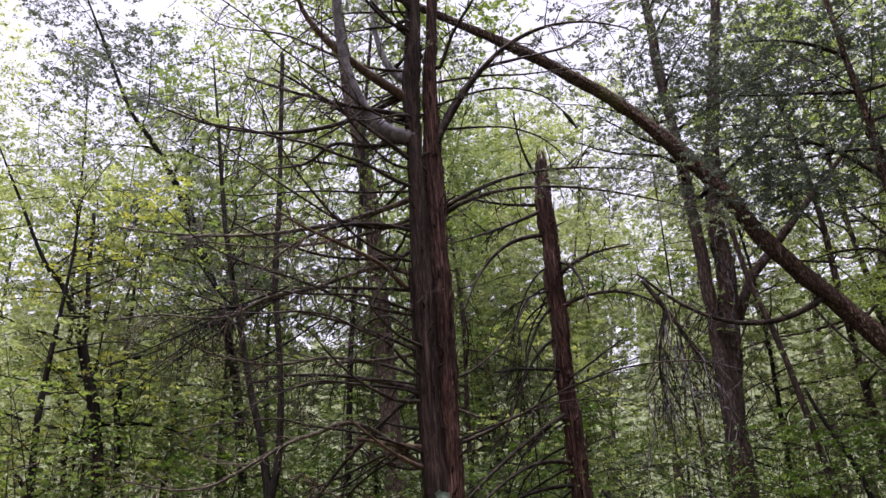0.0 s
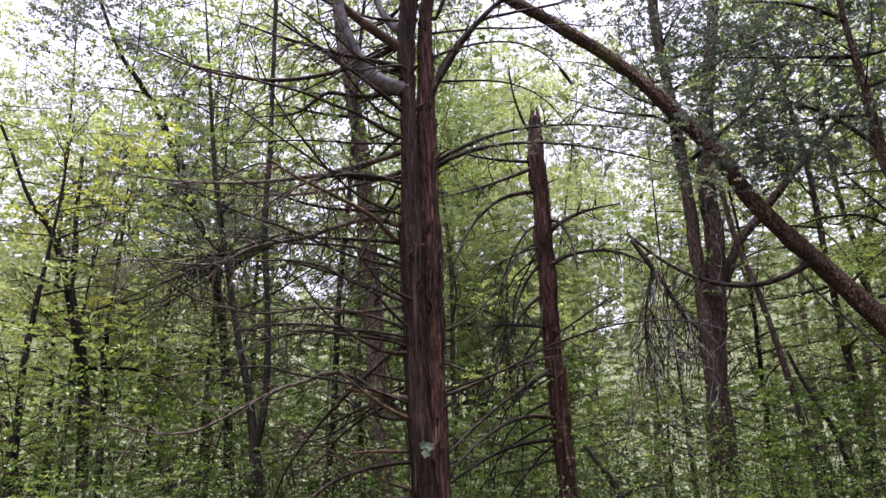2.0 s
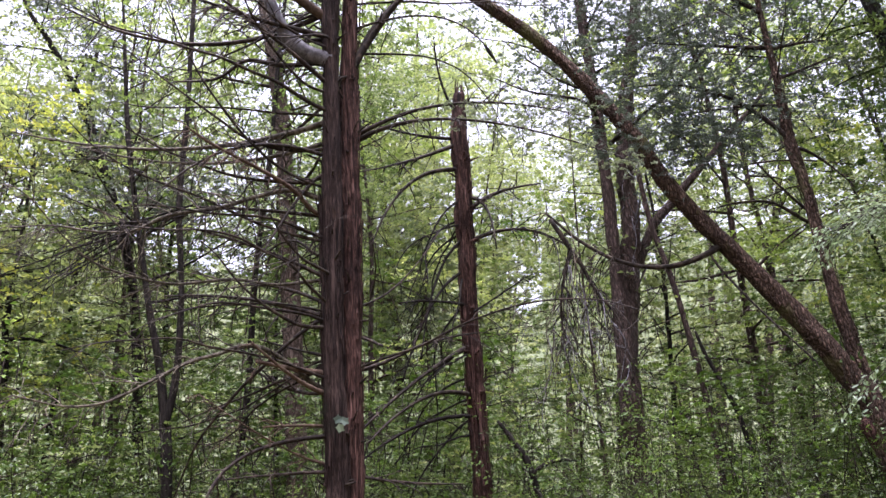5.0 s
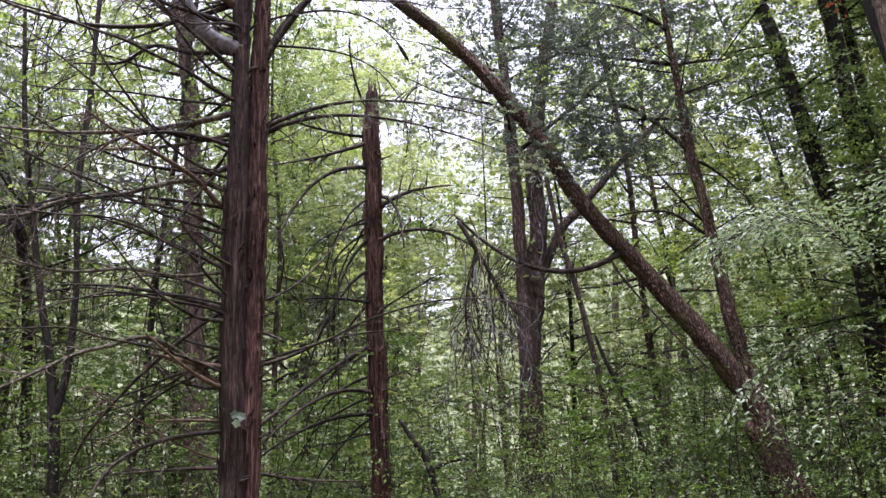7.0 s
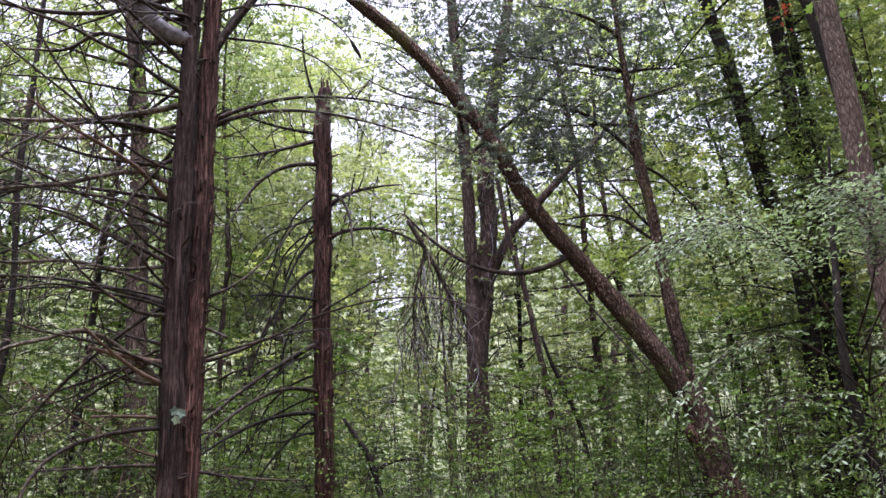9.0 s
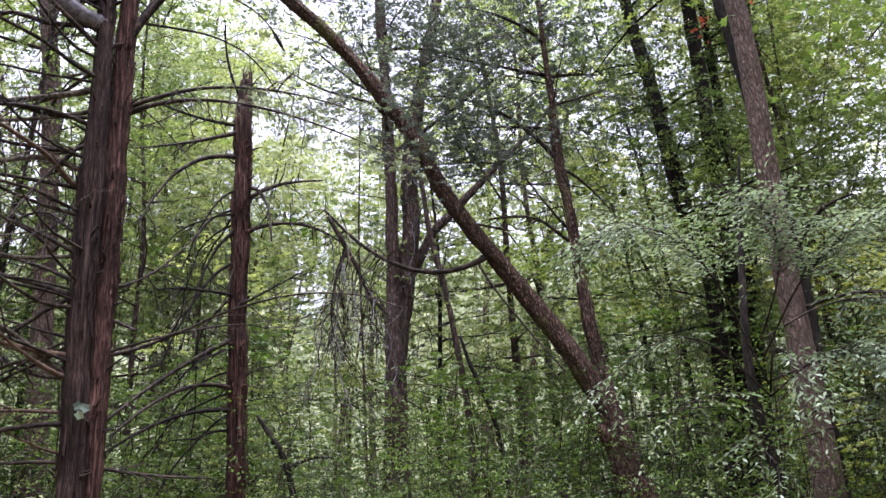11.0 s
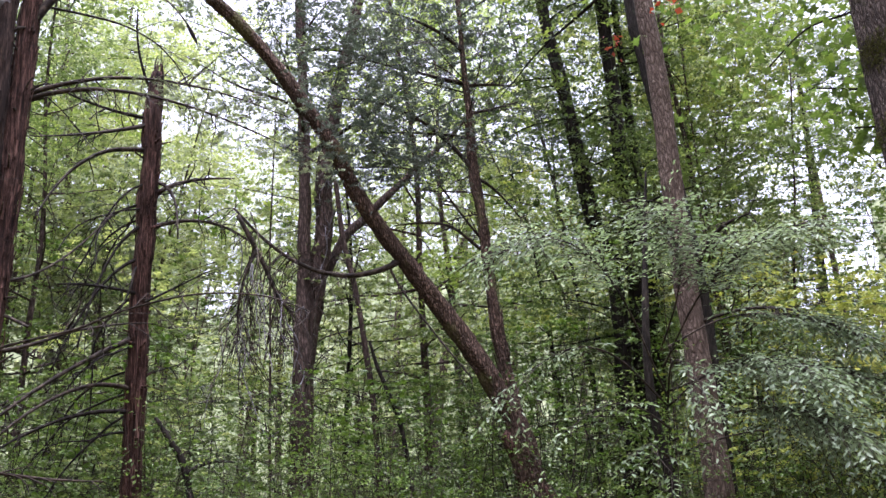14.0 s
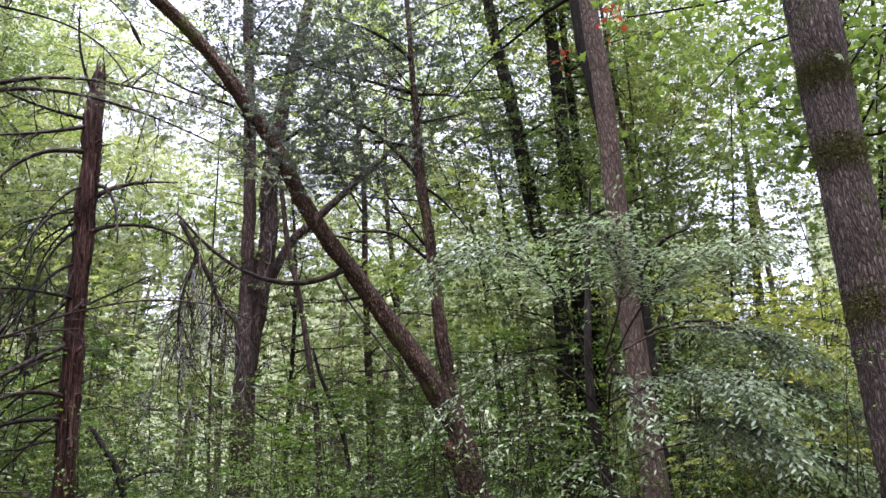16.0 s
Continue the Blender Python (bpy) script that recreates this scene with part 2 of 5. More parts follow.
def sample(grid, u, v):
    """Smooth lookup, round in v."""
    r, c = grid.shape
    u = np.clip(u, 0, r - 1.001)
    i, j = np.floor(u).astype(int), np.floor(v).astype(int)
    fu, fv = u - i, v - j
    fu, fv = fu * fu * (3 - 2 * fu), fv * fv * (3 - 2 * fv)
    g = lambda a, b: grid[a, b % c]
    return (g(i, j) * (1 - fu) + g(i + 1, j) * fu) * (1 - fv) + (g(i, j + 1) * (1 - fu) + g(i + 1, j + 1) * fu) * fv


def tube(pts, step=0.15, sides=6, rng=None, ridges=0, depth=0.0, lumps=0.0, close=True):
    """A tapering limb through rows of x, y, z, r. ridges, depth: furrows round the stem; lumps: slow swellings."""
    c = curve_through(pts, step)
    x, r = c[:, :3], np.maximum(c[:, 3], 0.0012)
    n = len(c)
    tan = np.gradient(x, axis=0)
    tan /= np.linalg.norm(tan, axis=1)[:, None] + 1e-9
    ref = np.array([0.0, 1.0, 0.0]) if abs(tan[0, 1]) < 0.9 else np.array([1.0, 0.0, 0.0])
    e1 = ref - tan * (tan @ ref)[:, None]
    e1 /= np.linalg.norm(e1, axis=1)[:, None] + 1e-9
    e2 = np.cross(tan, e1)
    a = np.arange(sides) * 2 * np.pi / sides
    rad = np.repeat(r[:, None], sides, 1)
    if rng is not None and (depth or lumps):
        s = np.r_[0, np.cumsum(np.linalg.norm(np.diff(x, axis=0), axis=1))]
        if depth:
            long = lattice(rng, int(s[-1] / 0.35) + 3, ridges)
            fine = lattice(rng, int(s[-1] / 0.12) + 3, ridges * 2)
            twist = 0.35 * np.sin(s * 1.3 + rng.uniform(0, 6))
            v = (a[None, :] / (2 * np.pi) + twist[:, None] * 0.12)
            g = sample(long, np.repeat(s[:, None] / 0.35, sides, 1), v * ridges) + 0.5 * sample(fine, np.repeat(s[:, None] / 0.12, sides, 1), v * ridges * 2)
            rad = rad * (1 + depth * g)
        if lumps:
            slow = lattice(rng, int(s[-1] / 0.3) + 3, 4)
            rad = rad * (1 + lumps * sample(slow, np.repeat(s[:, None] / 0.3, sides, 1), np.repeat(a[None, :] / (2 * np.pi) * 4, n, 0)))
    v = x[:, None, :] + rad[:, :, None] * (np.cos(a)[None, :, None] * e1[:, None, :] + np.sin(a)[None, :, None] * e2[:, None, :])
    v = v.reshape(-1, 3)
    i, j = np.meshgrid(np.arange(n - 1), np.arange(sides), indexing="ij")
    k = (j + 1) % sides
    f = np.stack([i * sides + j, i * sides + k, (i + 1) * sides + k, (i + 1) * sides + j], -1).reshape(-1, 4)
    if close:
        b = len(v)
        v = np.vstack([v, x[:1] - tan[:1] * r[0] * 0.3, x[-1:] + tan[-1:] * r[-1] * 0.6])
        h = np.arange(0, sides, 2)
        f = np.vstack([f, np.stack([np.full_like(h, b), (h + 2) % sides if sides % 2 == 0 else np.minimum(h + 2, sides) % sides, h + 1 if sides % 2 == 0 else np.minimum(h + 1, sides - 1), h], -1)])
        t = (n - 1) * sides
        f = np.vstack([f, np.stack([np.full_like(h, b + 1), t + h, t + (h + 1 if sides % 2 == 0 else np.minimum(h + 1, sides - 1)), t + ((h + 2) % sides if sides % 2 == 0 else np.minimum(h + 2, sides) % sides)], -1)])
    return v, f


def stuff(ob):
    return tagged(ob, kind="stuff")


def unit(v):
    return v / (np.linalg.norm(v, axis=-1, keepdims=True) + 1e-9)


def wander(rng, start, way, length, r0, r1, droop=0.0, wobble=0.25, n=5):
    """A crooked shoot: rows of x, y, z, r."""
    p, d, rows = np.array(start, float), unit(np.array(way, float)), []
    for i in range(n + 1):
        rows.append((*p, r0 + (r1 - r0) * i / n))
        d = unit(d + rng.normal(0, wobble, 3) * (0.6, 0.6, 0.45) + (0, 0, -droop))
        p = p + d * length / n
    return rows


def twiggy(soup, rng, rows, twigs, length, droop=0.12, again=0.5, sides=5, thick=0.0035):
    """A limb with its dead twigs, and twigs on these."""
    soup.add(*tube(rows, 0.09, sides, rng, lumps=0.12))
    c = curve_through(rows, 0.05)
    tan = np.gradient(c[:, :3], axis=0)
    for _ in range(twigs):
        k = min(len(c) - 1, int(len(c) * (0.12 + 0.88 * rng.random() ** 0.8)))
        side = unit(np.cross(tan[k], rng.normal(0, 1, 3) + (0, 0, 0.6)))
        way = unit(unit(tan[k]) * rng.uniform(0.2, 1.0) + side + (0, 0, rng.normal(-0.05, 0.3)))
        size = length * rng.uniform(0.35, 1.15) * (1 - 0.35 * k / len(c))
        t0 = max(min(c[k, 3] * 0.6, thick * 1.9), thick * 0.9)
        sub = wander(rng, c[k, :3], way, size, t0, thick * 0.45, droop, 0.28)
        soup.add(*tube(sub, size / 5, 3, close=False))
        if rng.random() < again:
            for _ in range(rng.integers(1, 4)):
                b = sub[rng.integers(1, 5)]
                w2 = unit(unit(np.array(sub[4][:3]) - sub[1][:3]) + rng.normal(0, 0.6, 3))
                soup.add(*tube(wander(rng, b[:3], w2, size * rng.uniform(0.3, 0.6), b[3] * 0.8, thick * 0.4, droop, 0.25, 3), size / 6, 3, close=False))


def leaf_cloud(rng, centres, count, spread, size, flat=0.5, tilt=0.5, slim=0.5, down=0.25, fold=0.12, single=False, tight=0.18):
    """count leaves round each centre: folded kites, each about size long. Returns verts and faces (triangles)."""
    centres = np.repeat(np.asarray(centres, float), count, 0)
    n = len(centres)
    off = rng.normal(0, 1, (n, 3)) * (spread, spread, spread * flat)
    lie = rng.normal(0, tilt, (n, 3))
    if count >= 30:
        # the leaves hang together in sprays of about ten that lie much the same way
        m = len(centres) // 10 + 1
        spray = rng.normal(0, 1.12, (m, 3)) * (spread, spread, spread * flat)
        k = np.minimum(np.arange(n) // 10, m - 1)
        off = spray[k] + rng.normal(0, tight, (n, 3)) * (spread, spread, spread * 0.5 * flat)
        lie = rng.normal(0, tilt * 0.8, (m, 3))[k] + lie * 0.5
    pos = centres + off
    way = unit(rng.normal(0, 1, (n, 3)) * (1, 1, 0.4) + unit(off) * 0.7 - (0, 0, down))
    nor = unit(lie + (0, 0, 1))
    side = unit(np.cross(way, nor))
    nor = np.cross(side, way)
    ln = size * rng.uniform(0.6, 1.25, (n, 1))
    w = ln * slim * 0.5 * rng.uniform(0.8, 1.2, (n, 1))
    base = pos - way * ln * 0.5
    mid = pos - way * ln * 0.05 + nor * ln * fold
    if single:
        v = np.stack([base + side * w * 0.5, pos + way * ln * 0.5 + side * w * 0.2, pos - side * w * 1.5], 1).reshape(-1, 3)
        return v, np.arange(3 * n).reshape(-1, 3)
    v = np.stack([base, mid + side * w, pos + way * ln * 0.5, mid - side * w], 1).reshape(-1, 3)
    k = np.arange(n)[:, None] * 4
    return v, np.concatenate([k + (0, 1, 2), k + (0, 2, 3)], 0)


def axis_at(rows, z):
    """The stem's x, y and radius at a height."""
    p = np.asarray(rows)
    return np.interp(z, p[:, 2], p[:, 0]), np.interp(z, p[:, 2], p[:, 1]), np.interp(z, p[:, 2], p[:, 3])


def grounded(rows, flare=1.35, top=0.0):
    """The stem carried down to the ground, with its root flare, and on upwards to the height top."""
    rows = [tuple(q) for q in rows]
    x, y, z, r = rows[0]
    x1, y1, z1, _ = rows[1]
    sx, sy = (x1 - x) / (z1 - z) * 0.4, (y1 - y) / (z1 - z) * 0.4
    low = [(x - sx * (z + 0.25), y - sy * (z + 0.25), -0.25, r * flare * 1.25), (x - sx * (z - 0.2), y - sy * (z - 0.2), 0.2, r * flare), (x - sx * z * 0.5, y - sy * z * 0.5, z * 0.5, r * 1.06)]
    if top > rows[-1][2]:
        a, b = rows[-2], rows[-1]
        k = (top - b[2])
        gx, gy = (b[0] - a[0]) / (b[2] - a[2]) * 0.6, (b[1] - a[1]) / (b[2] - a[2]) * 0.6
        rows += [(b[0] + gx * k * 0.5, b[1] + gy * k * 0.5, b[2] + k * 0.5, b[3] * 0.72), (b[0] + gx * k, b[1] + gy * k, top, b[3] * 0.3)]
    return low + rows


def crown(rng, limbs_soup, rows, lo, hi, limbs, reach, per_limb, count, spread, size, rise=0.5, aim=None, swing=math.pi, bare=0.35, fan=0.16, spurs=True, **leaf):
    """Limbs from a stem between two heights, and leaves round their outer ends. aim, swing: the side they grow to.
    limbs_soup: one Soup for all the limbs, or a list to which each limb adds its own."""
    centres = []
    all_limbs = limbs_soup
    for i in range(limbs):
        z = lo + (hi - lo) * (i + rng.random()) / limbs
        x, y, r = axis_at(rows, z)
        az = rng.uniform(-math.pi, math.pi) if aim is None else aim + rng.uniform(-swing, swing)
        long = reach * rng.uniform(0.55, 1.15) * (1.1 - 0.55 * (z - lo) / max(hi - lo, 0.1))
        limb = wander(rng, (x, y, z), (math.cos(az), math.sin(az), rng.uniform(0.2, 1.0) * rise), long, min(r * 0.5, 0.012 + long * 0.011), 0.004, 0.03, 0.2, 6)
        if isinstance(all_limbs, list):
            limbs_soup = Soup(all_limbs[0].o)
            all_limbs.append(limbs_soup)
        limbs_soup.add(*tube(limb, long / 6, 4))
        c = curve_through(limb, 0.1)
        for _ in range(per_limb):
            k = int(len(c) * (bare + (1 - bare) * rng.random()) * 0.999)
            e = c[k, :3] + rng.normal(0, 1, 3) * (fan * reach, fan * reach, fan * 0.6 * reach)
            if spurs:
                limbs_soup.add(*tube([(*c[k, :3], 0.006), (*((c[k, :3] + e) / 2 + (0, 0, 0.04)), 0.005), (*e, 0.003)], 0.9, 3, close=False))
            centres.append(e)
    return leaf_cloud(rng, centres, count, spread, size, **leaf)


# ---- ground ----
def ground_height(x, y):
    return 0.10 * np.sin(x * 0.31 + 1.1) * np.cos(y * 0.27) + 0.05 * np.sin(x * 0.9 + y * 0.7)


def litter():
    m, nt, o = nodes_of("leaf_litter")
    co = nt.nodes.new("ShaderNodeTexCoord").outputs["Object"]
    n1, n2 = noise_of(nt, co, 9, 6), noise_of(nt, co, 0.5, 4)
    col = ramp(nt, n1, [(0.3, (0.03, 0.02, 0.012)), (0.5, (0.09, 0.055, 0.03)), (0.72, (0.17, 0.11, 0.06))])
    col = mixed(nt, ramp(nt, n2, [(0.45, (0, 0, 0)), (0.62, (0.7, 0.7, 0.7))]), col, (0.04, 0.07, 0.018))
    p = nt.nodes.new("ShaderNodeBsdfPrincipled")
    p.inputs["Roughness"].default_value = 0.95
    nt.links.new(col, p.inputs["Base Color"])
    b = nt.nodes.new("ShaderNodeBump")
    b.inputs["Distance"].default_value = 0.03
    nt.links.new(n1, b.inputs["Height"])
    nt.links.new(b.outputs[0], p.inputs["Normal"])
    nt.links.new(p.outputs[0], o.inputs[0])
    return m


def ground():
    r = np.concatenate([np.linspace(0, 40, 60), np.geomspace(43, 1500, 24)])
    a = np.linspace(0, 2 * np.pi, 96, endpoint=False)
    rr, aa = np.meshgrid(r, a, indexing="ij")
    x, y = rr * np.cos(aa), rr * np.sin(aa)
    z = ground_height(x, y) * np.where(rr < 60, 1, 0.2)
    i, j = np.meshgrid(np.arange(len(r) - 1), np.arange(96), indexing="ij")
    k = (j + 1) % 96
    f = np.stack([i * 96 + j, (i + 1) * 96 + j, (i + 1) * 96 + k, i * 96 + k], -1).reshape(-1, 4)
    ob = part("ground", np.stack([x, y, z], -1).reshape(-1, 3), f, litter())
    tagged(ob, "forest floor of brown leaf litter and low moss", "ground", kind="structure")


ground()


# ---- the twin-stemmed dead cedar ----
MAIN_A = grounded([(-0.26, 8.16, 2.17, 0.111), (-0.28, 8.16, 3.46, 0.111), (-0.27, 8.16, 4.76, 0.111), (-0.26, 8.16, 5.53, 0.095), (-0.25, 8.16, 6.36, 0.092), (-0.24, 8.16, 7.23, 0.092), (-0.19, 8.16, 7.69, 0.093)], 1.3, 11.5)
MAIN_B = grounded([(-0.13, 8.27, 2.17, 0.114), (-0.10, 8.27, 3.47, 0.109), (-0.08, 8.27, 4.79, 0.109), (-0.07, 8.27, 5.57, 0.103), (-0.06, 8.27, 6.40, 0.090), (-0.02, 8.27, 7.29, 0.074), (0.06, 8.27, 8.23, 0.069)], 1.3, 12.0)
MAIN_AT = (MAIN_A[1][0], MAIN_A[1][1], 0)


def arc(root, middle, tip, thick, thin):
    """Rows of a limb that bends once, from its root towards middle and on to its tip."""
    a, m, b = np.array(root), np.array(middle), np.array(tip)
    rows = []
    for t in (0.0, 0.12, 0.3, 0.48, 0.66, 0.84, 1.0):
        p = a * (1 - t) ** 2 + m * (2 * t * (1 - t)) + b * t * t
        rows.append((p[0], p[1], p[2], thick + (thin - thick) * t))
    return rows


def limb_part(name, tree_at, parent, rows, material, twigs, length, seed, label="", droop=0.1, sides=6, thick=0.0054):
    s = Soup(tree_at)
    twiggy(s, np.random.default_rng(seed), rows, int(twigs * 1.6), length, droop, 0.6, sides, thick)
    return s.make(name, material, parent, label)


def bark_strips(rng, stem, at, parent, count, lo, hi, material, face=-math.pi / 2, swing=1.7):
    """Loose ribbons of bark that stand off the stem at one end."""
    for _ in range(count):
        z0 = rng.uniform(lo, hi)
        ln, w, az = rng.uniform(0.15, 0.7), rng.uniform(0.006, 0.022), face + rng.uniform(-swing, swing)
        rows = []
        for k in range(7):
            z = z0 + ln * k / 6
            x, y, r = axis_at(stem, z)
            lift = r * 1.06 + 0.03 * max(0, abs(k - 2.5) / 3.5 - 0.3) * rng.uniform(0.5, 1.5)
            for e in (-1, 1):
                a2 = az + e * w * (1 - 0.12 * abs(k - 3)) / r
                for d in (0, 0.004):
                    rows.append((x + math.cos(a2) * (lift + d), y + math.sin(a2) * (lift + d), z))
        v = np.array(rows) - np.array(at)
        f = []
        for k in range(6):
            b = k * 4
            f += [(b + 1, b + 3, b + 7, b + 5), (b, b + 4, b + 6, b + 2), (b, b + 1, b + 5, b + 4), (b + 2, b + 6, b + 7, b + 3)]
        part("bark_strip", v, f, material, parent)


def stubs(rng, stem, at, parent, count, lo, hi, material):
    """Short broken ends of old branches along a stem."""
    for _ in range(count):
        z, a = rng.uniform(lo, hi), rng.uniform(-math.pi, math.pi)
        x, y, r = axis_at(stem, z)
        p = np.array((x + math.cos(a) * r * 0.7, y + math.sin(a) * r * 0.7, z))
        rows = wander(rng, p, (math.cos(a), math.sin(a), rng.uniform(-0.2, 0.7)), r * 0.4 + rng.uniform(0.04, 0.16), rng.uniform(0.012, 0.022), rng.uniform(0.004, 0.009), 0.0, 0.2, 3)
        s = Soup(at)
        s.add(*tube(rows, 0.03, 6, rng, lumps=0.25))
        s.make("branch_stub", material, parent)


def dead_cedar():
    rng = np.random.default_rng(11)
    at = MAIN_AT
    tree = thing("cedar_tree", at, "large dead cedar with twin shaggy brown trunks and bare branches", "tree")
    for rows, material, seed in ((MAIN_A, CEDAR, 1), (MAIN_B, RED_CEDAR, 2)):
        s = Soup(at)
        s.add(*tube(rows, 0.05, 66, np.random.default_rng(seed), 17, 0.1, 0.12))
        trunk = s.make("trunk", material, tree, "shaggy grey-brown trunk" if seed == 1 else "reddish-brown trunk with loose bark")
        bark_strips(rng, rows, at, trunk, 70, 1.6, 7.2, material)
        stubs(np.random.default_rng(14 + seed), rows, at, trunk, 46, 2.0, 7.8, DEADWOOD)
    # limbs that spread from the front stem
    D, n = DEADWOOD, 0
    for rows, material, twigs, length, label in (
        ([(-0.27, 8.16, 4.89, 0.034), (-0.38, 8.16, 4.89, 0.029), (-0.66, 8.07, 4.95, 0.026), (-0.99, 7.95, 4.84, 0.023), (-1.31, 7.81, 4.68, 0.020), (-1.76, 7.59, 4.52, 0.016), (-2.03, 7.43, 4.32, 0.013), (-2.30, 7.26, 4.26, 0.010), (-2.59, 7.06, 4.25, 0.008), (-2.85, 6.85, 4.16, 0.005)], WEATHERED, 34, 0.75, ""),
        ([(-0.27, 8.16, 4.74, 0.030), (-0.42, 8.16, 4.73, 0.026), (-0.65, 7.93, 4.91, 0.023), (-0.90, 7.70, 5.00, 0.020), (-1.10, 7.51, 5.05, 0.016), (-1.33, 7.27, 5.10, 0.013), (-1.50, 7.06, 5.16, 0.008)], TANWOOD, 14, 0.6, "bare tan branch"),
        (arc((-0.27, 8.16, 4.68), (-0.95, 8.30, 4.85), (-1.66, 8.46, 4.95), 0.023, 0.012), D, 12, 0.6, ""),
        (arc((-0.26, 8.16, 5.77), (-1.78, 8.49, 5.37), (-3.54, 8.30, 5.77), 0.035, 0.006), WEATHERED, 24, 0.6, ""),
    ):
        limb_part("branch", at, tree, rows, material, twigs, length, 100 + n, label)
        n += 1
    for rows, material, twigs, length, label in (
        (arc((-0.26, 8.16, 5.34), (-1.18, 7.90, 5.65), (-1.78, 7.41, 4.72), 0.024, 0.008), D, 18, 0.7, ""),
        (arc((-0.26, 8.16, 5.54), (-1.54, 8.46, 5.22), (-2.85, 8.45, 5.65), 0.024, 0.006), WEATHERED, 18, 0.7, ""),
        (arc((-0.28, 8.16, 4.01), (-0.90, 8.01, 4.34), (-1.56, 7.66, 4.42), 0.026, 0.008), D, 12, 0.5, ""),
    ):
        limb_part("branch", at, tree, rows, material, twigs, length, 100 + n, label)
        n += 1
    for rows, material, twigs, length, label in (
        ([(-0.28, 8.16, 4.01, 0.023), (-0.39, 8.16, 4.02, 0.020), (-0.79, 8.03, 3.95, 0.017), (-1.21, 7.88, 3.97, 0.016), (-1.66, 7.67, 3.88, 0.013), (-1.98, 7.50, 3.90, 0.010), (-2.30, 7.31, 3.99, 0.010), (-2.51, 7.15, 4.17, 0.008), (-2.72, 6.96, 4.43, 0.007), (-2.85, 6.85, 4.53, 0.005)], WEATHERED, 30, 0.7, ""),
        (arc((-0.28, 8.16, 3.74), (-0.91, 8.48, 4.18), (-1.34, 8.72, 4.13), 0.022, 0.009), D, 8, 0.5, ""),
        (arc((-0.28, 8.16, 3.62), (-1.12, 8.47, 4.02), (-1.99, 8.69, 4.06), 0.029, 0.009), D, 12, 0.5, ""),
        (arc((-0.28, 8.16, 3.08), (-0.50, 8.12, 3.10), (-0.94, 7.66, 3.13), 0.035, 0.017), TANWOOD, 3, 0.3, "thick broken branch of bare tan wood"),
        (arc((-0.27, 8.16, 2.88), (-0.51, 8.13, 2.89), (-0.96, 7.46, 3.26), 0.033, 0.010), TANWOOD, 2, 0.3, "split branch of bare tan wood"),
    ):
        limb_part("branch", at, tree, rows, material, twigs, length, 100 + n, label)
        n += 1
    for rows, material, twigs, length, label in (
        ([(-0.27, 8.16, 2.94, 0.034), (-0.38, 8.16, 2.94, 0.030), (-0.54, 8.09, 3.05, 0.027), (-0.72, 8.01, 3.20, 0.024), (-0.92, 7.92, 3.31, 0.021), (-1.10, 7.85, 3.32, 0.021), (-1.29, 7.75, 3.23, 0.018), (-1.53, 7.63, 3.14, 0.018), (-1.75, 7.49, 2.99, 0.015), (-2.00, 7.33, 2.82, 0.012), (-2.15, 7.22, 2.74, 0.012), (-2.38, 7.05, 2.71, 0.009), (-2.67, 6.81, 2.77, 0.007)], WEATHERED, 22, 0.6, ""),
        (arc((-0.27, 8.16, 2.57), (-0.42, 8.23, 2.63), (-0.88, 7.67, 2.55), 0.023, 0.010), TANWOOD, 5, 0.4, "bare tan branch"),
        (arc((-0.28, 8.16, 3.25), (-0.42, 8.13, 3.25), (-1.03, 8.66, 3.56), 0.019, 0.009), D, 6, 0.4, ""),
        (arc((-0.27, 8.16, 2.92), (-0.63, 8.27, 2.84), (-1.12, 8.85, 3.30), 0.022, 0.012), D, 10, 0.5, ""),
    ):
        limb_part("branch", at, tree, rows, material, twigs, length, 100 + n, label)
        n += 1
    for rows, material, twigs, length, label in (
        (arc((-0.26, 8.16, 2.24), (-0.56, 8.20, 2.22), (-1.40, 7.49, 2.83), 0.016, 0.005), TANWOOD, 10, 0.5, "thin reddish branch"),
        ([(-0.28, 8.16, 4.27, 0.020), (-0.42, 8.16, 4.28, 0.017), (-0.62, 8.35, 4.50, 0.015), (-0.82, 8.49, 4.53, 0.012), (-1.02, 8.66, 4.44, 0.009)], D, 6, 0.4, ""),
        (arc((-0.26, 8.16, 2.17), (-0.62, 8.11, 2.19), (-1.21, 7.53, 2.11), 0.023, 0.007), D, 6, 0.4, ""),
        (arc((-0.26, 8.16, 2.17), (0.32, 8.37, 2.03), (0.93, 8.61, 2.03), 0.021, 0.008), D, 6, 0.4, ""),
        (arc((-0.26, 8.16, 2.50), (-1.30, 7.78, 2.47), (-1.33, 7.41, 1.84), 0.024, 0.013), D, 8, 0.5, "dark arching low branch"),
        (arc((-0.27, 8.16, 5.18), (-0.48, 8.19, 5.22), (-0.95, 7.56, 4.00), 0.024, 0.008), D, 10, 0.5, ""),
    ):
        limb_part("branch", at, tree, rows, material, twigs, length, 100 + n, label)
        n += 1
